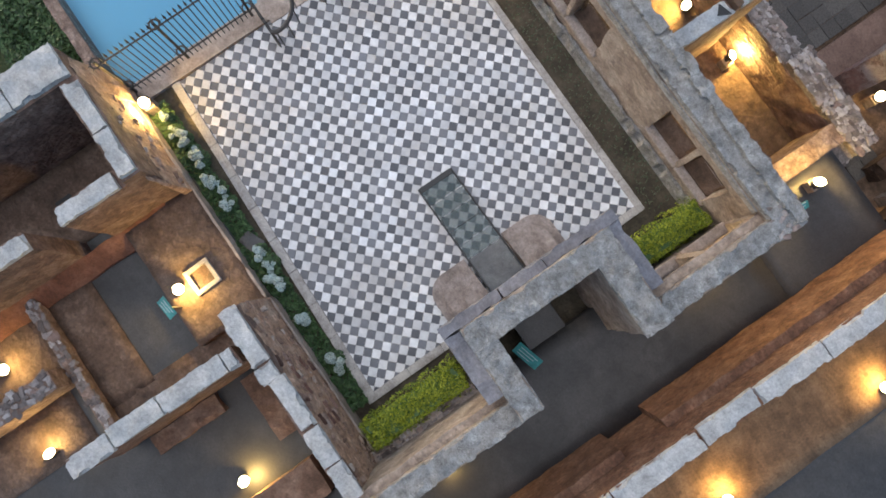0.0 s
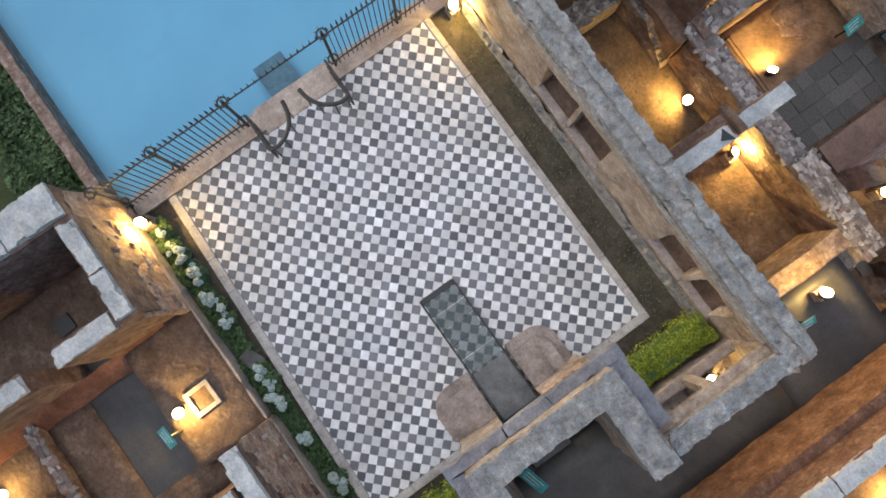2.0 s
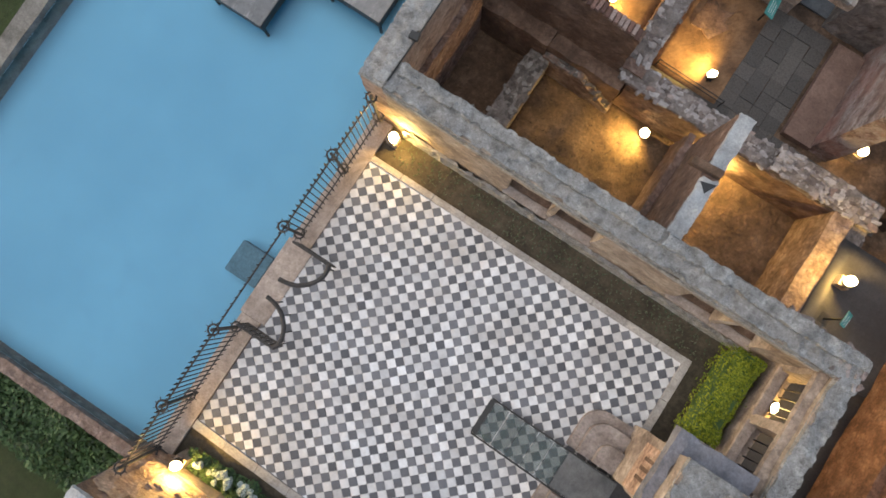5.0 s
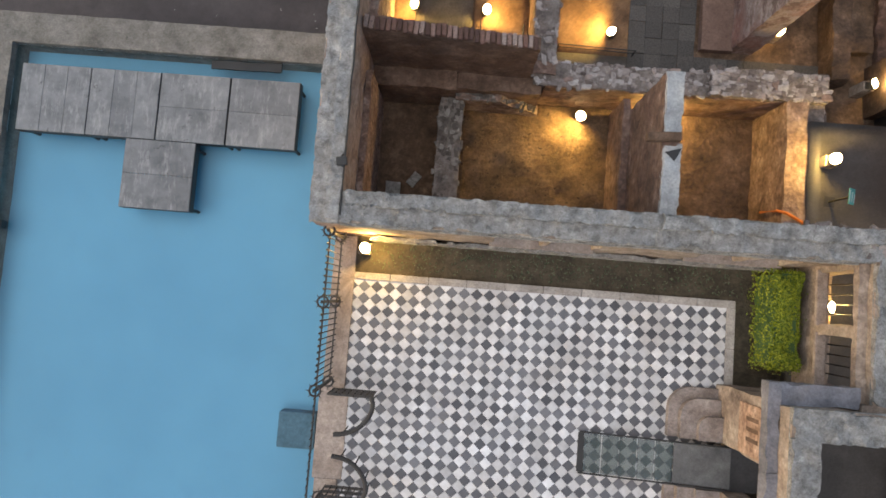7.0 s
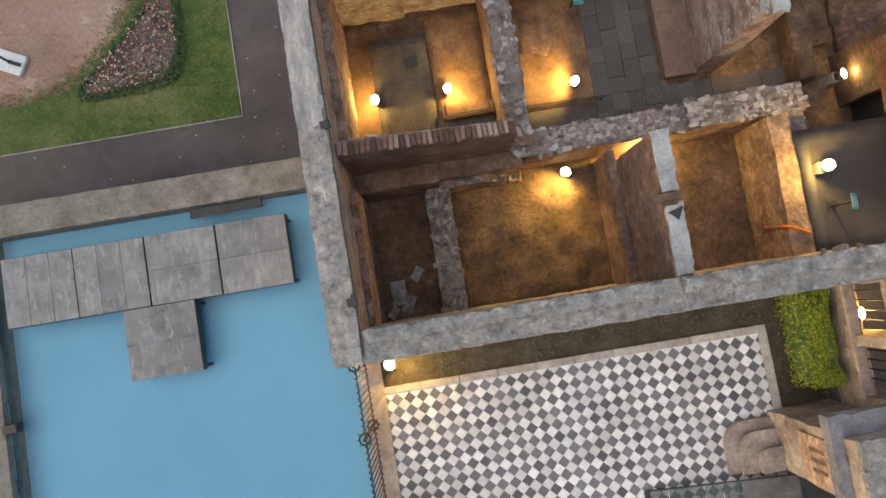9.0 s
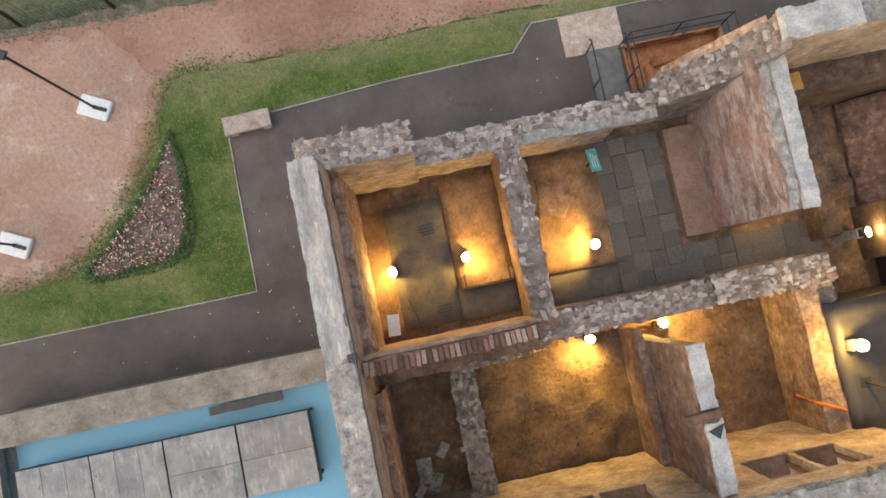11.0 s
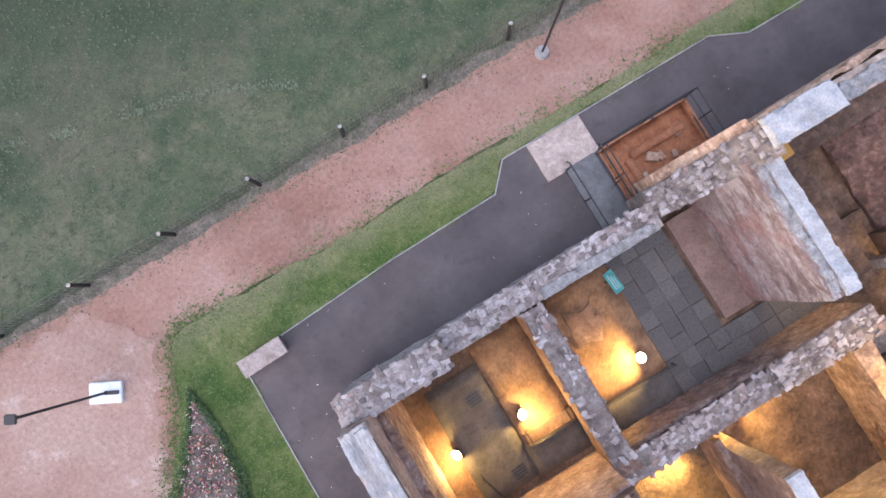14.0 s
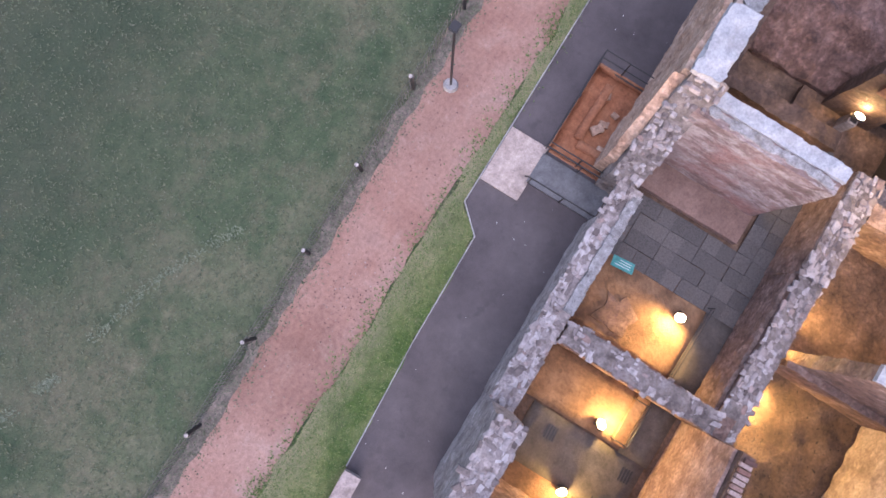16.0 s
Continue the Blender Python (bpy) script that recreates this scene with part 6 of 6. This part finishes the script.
cap_stones(wall_inner, 7.75, 10.36, 4.78, 5.42, 0.32)
cap_stones(wall_inner, 9.95, 10.4, 4.3, 4.78, 0.12)
cap_stones(low, 2.45, 6.05, -12.53, -12.32, 0.47, 0.13)
cap_stones(low, 4.17, 4.58, -16, -12.65, 1.02, 0.13)

MAT_BROWN_STONE = tones("brown_wall_stone", [(0.0, (0.2, 0.13, 0.1)), (0.4, (0.3, 0.2, 0.155)), (0.75, (0.4, 0.29, 0.235)), (1.0, (0.48, 0.42, 0.38))], grain=14.0, bump=1.0)
BROWN, DULL = [], []
MAT_DULL_STONE = tones("dull_wall_stone", [(0.0, (0.08, 0.068, 0.06)), (0.5, (0.15, 0.13, 0.118)), (0.85, (0.22, 0.2, 0.185)), (1.0, (0.3, 0.28, 0.265))], grain=12.0, bump=1.0)
for k in range(5, 9):
    me = STONES[k].copy()
    me.materials[0] = MAT_DULL_STONE
    DULL.append(me)
cap_stones(wall_low, 1.6, 2.13, 1.6, 4.45, -0.49, 0.11, 0.05, 5.0, DULL, 0.03)
cap_stones(wall_r1, 1.98, 3.9, 4.47, 4.7, lambda x, y: -0.38 - max(0, x - 3.0) * 0.8, 0.1, 0.06, 5.0, DULL, 0.03)
for k in range(5):
    me = STONES[k].copy()
    me.materials[0] = MAT_BROWN_STONE
    BROWN.append(me)
for x0, x1, y0, y1 in ((0.2, 2.45, -8.25, -8.1), (5.5, 9.7, -8.2, -8.02)):
    cap_stones(wall_south, x0, x1, y0, y1, lambda x, y: SLOPE_S(x, y) - (0.12 if x > 5 else 0.0), 0.09, 0.09, 1.6, BROWN, 0.02)
cap_stones(wall_mid, 9.75, 10.36, 0.95, 1.6, 2.92, 0.13, 0.08, 1.6)
cap_stones(wall_mid, 8.6, 10.2, 1.42, 1.62, 2.9, 0.1, 0.08, 1.2)
cap_stones(wall_east, 9.52, 9.73, -8.15, -5.45, 0.72, 0.1, 0.06)
bm = B()
box(bm, -0.045, 0.045, -0.13, 0.13, 0, 0.08, 0.008)
brick_mesh = mesh_of("brick", bm, MAT_BRICK)
for k in range(32):
    ob = new("brick", brick_mesh)
    ob.parent, ob.location = wall_r1, (0.08 + k * 0.112, 5.1 + random.uniform(-0.03, 0.03), 2.15 - 0.14 * (0.08 + k * 0.112) + random.uniform(-0.01, 0.015))
    ob.rotation_euler = (0, 0, random.uniform(-0.1, 0.1))
for k in range(16):
    x = random.uniform(6.8, 8.4)
    y = random.uniform(-8.22, -8.1) if x < 5 else random.uniform(-8.2, -8.03)
    ob = new("brick", brick_mesh)
    ob.parent, ob.location = wall_south, (x, y, SLOPE_S(x, y) - (0.18 if x > 5 else 0.04))
    ob.rotation_euler = (random.uniform(-0.2, 0.2), random.uniform(-0.1, 0.1), 1.57 + random.uniform(-0.15, 0.15))
bm = B()
rough_box(bm, -0.208, 0.208, -0.208, 0.208, -0.03, 0.0, 0.2, 0.004)
paver_mesh = mesh_of("paver", bm, MAT_PAVER)
for i in range(12):
    for j in range(9):
        x, y = 6.4 + 0.42 * i, 5.62 + 0.42 * j
        if x > 8.0 and y > 6.3:
            continue
        ob = new("paver", paver_mesh)
        ob.parent, ob.location = floor_north, (x + random.uniform(-0.01, 0.01), y + random.uniform(-0.01, 0.01), FN + 0.075 + random.uniform(-0.008, 0.008))


def clipped(poly, x0, x1, y0, y1):
    for axis, lim, sign in ((0, x0, 1), (0, x1, -1), (1, y0, 1), (1, y1, -1)):
        out = []
        for a, b in zip(poly, poly[1:] + poly[:1]):
            da, db = (a[axis] - lim) * sign, (b[axis] - lim) * sign
            if da >= 0:
                out.append(a)
            if (da >= 0) != (db >= 0):
                t = da / (da - db)
                out.append((a[0] + (b[0] - a[0]) * t, a[1] + (b[1] - a[1]) * t))
        poly = out
        if not poly:
            return []
    return poly


def one_tile(bm, poly, z):
    cx, cy = sum(p[0] for p in poly) / len(poly), sum(p[1] for p in poly) / len(poly)
    lo = [bm.verts.new((*p, -0.012)) for p in poly]
    mid = [bm.verts.new((*p, z - 0.002)) for p in poly]
    hi = [bm.verts.new((p[0] + (cx - p[0]) * 0.03, p[1] + (cy - p[1]) * 0.03, z)) for p in poly]
    bm.faces.new(hi)
    for i in range(len(poly)):
        j = (i + 1) % len(poly)
        bm.faces.new([lo[i], lo[j], mid[j], mid[i]])
        bm.faces.new([mid[i], mid[j], hi[j], hi[i]])




def diamond(r):
    return [(r, 0), (0, r), (-r, 0), (0, -r)]


TILE_SIZE = (HALF - 0.0105, HALF - 0.003)
shared = []
for mat, r in zip((MAT_TILE_DARK, MAT_TILE_WHITE), TILE_SIZE):
    bm = B()
    one_tile(bm, diamond(r), 0.0)
    shared.append(mesh_of("tile", bm, mat))
rest = [B(), B()]
singles = 0
for tone in (0, 1):
    for i in range(-1, 31):
        for j in range(-1, 28):
            x, y = 0.27 + 2 * HALF * i + HALF * tone, -0.15 - 2 * HALF * j + HALF * tone
            poly = clipped([(x + a, y + b) for a, b in diamond(TILE_SIZE[tone] * random.uniform(0.97, 1.0))], 0.003, TX - 0.003, TY + 0.003, -0.003)
            if len(poly) < 3:
                continue
            area = 0.5 * abs(sum(a[0] * b[1] - b[0] * a[1] for a, b in zip(poly, poly[1:] + poly[:1])))
            if area < 0.0006:
                continue
            lift = random.uniform(-0.0025, 0.0025)
            if singles < 300 and area > 0.03 and 2.6 < x < 5.2 and -4.6 < y < -1.0:
                singles += 1
                ob = new("tile", shared[tone])
                ob.parent, ob.location = terrace, (*skew(x, y), lift)
                ob.rotation_euler = (0, 0, random.uniform(-0.02, 0.02) + random.randrange(4) * math.pi / 2)
            else:
                one_tile(rest[tone], [skew(*p) for p in poly], lift)
for bm, mat, name, label in ((rest[0], MAT_TILES_DARK, "grey_tiles", "grey diamond floor tiles"), (rest[1], MAT_TILES_WHITE, "white_tiles", "white diamond floor tiles")):
    ob = part(name, bm, mat, terrace, label)
    tagged(ob, kind="stuff")
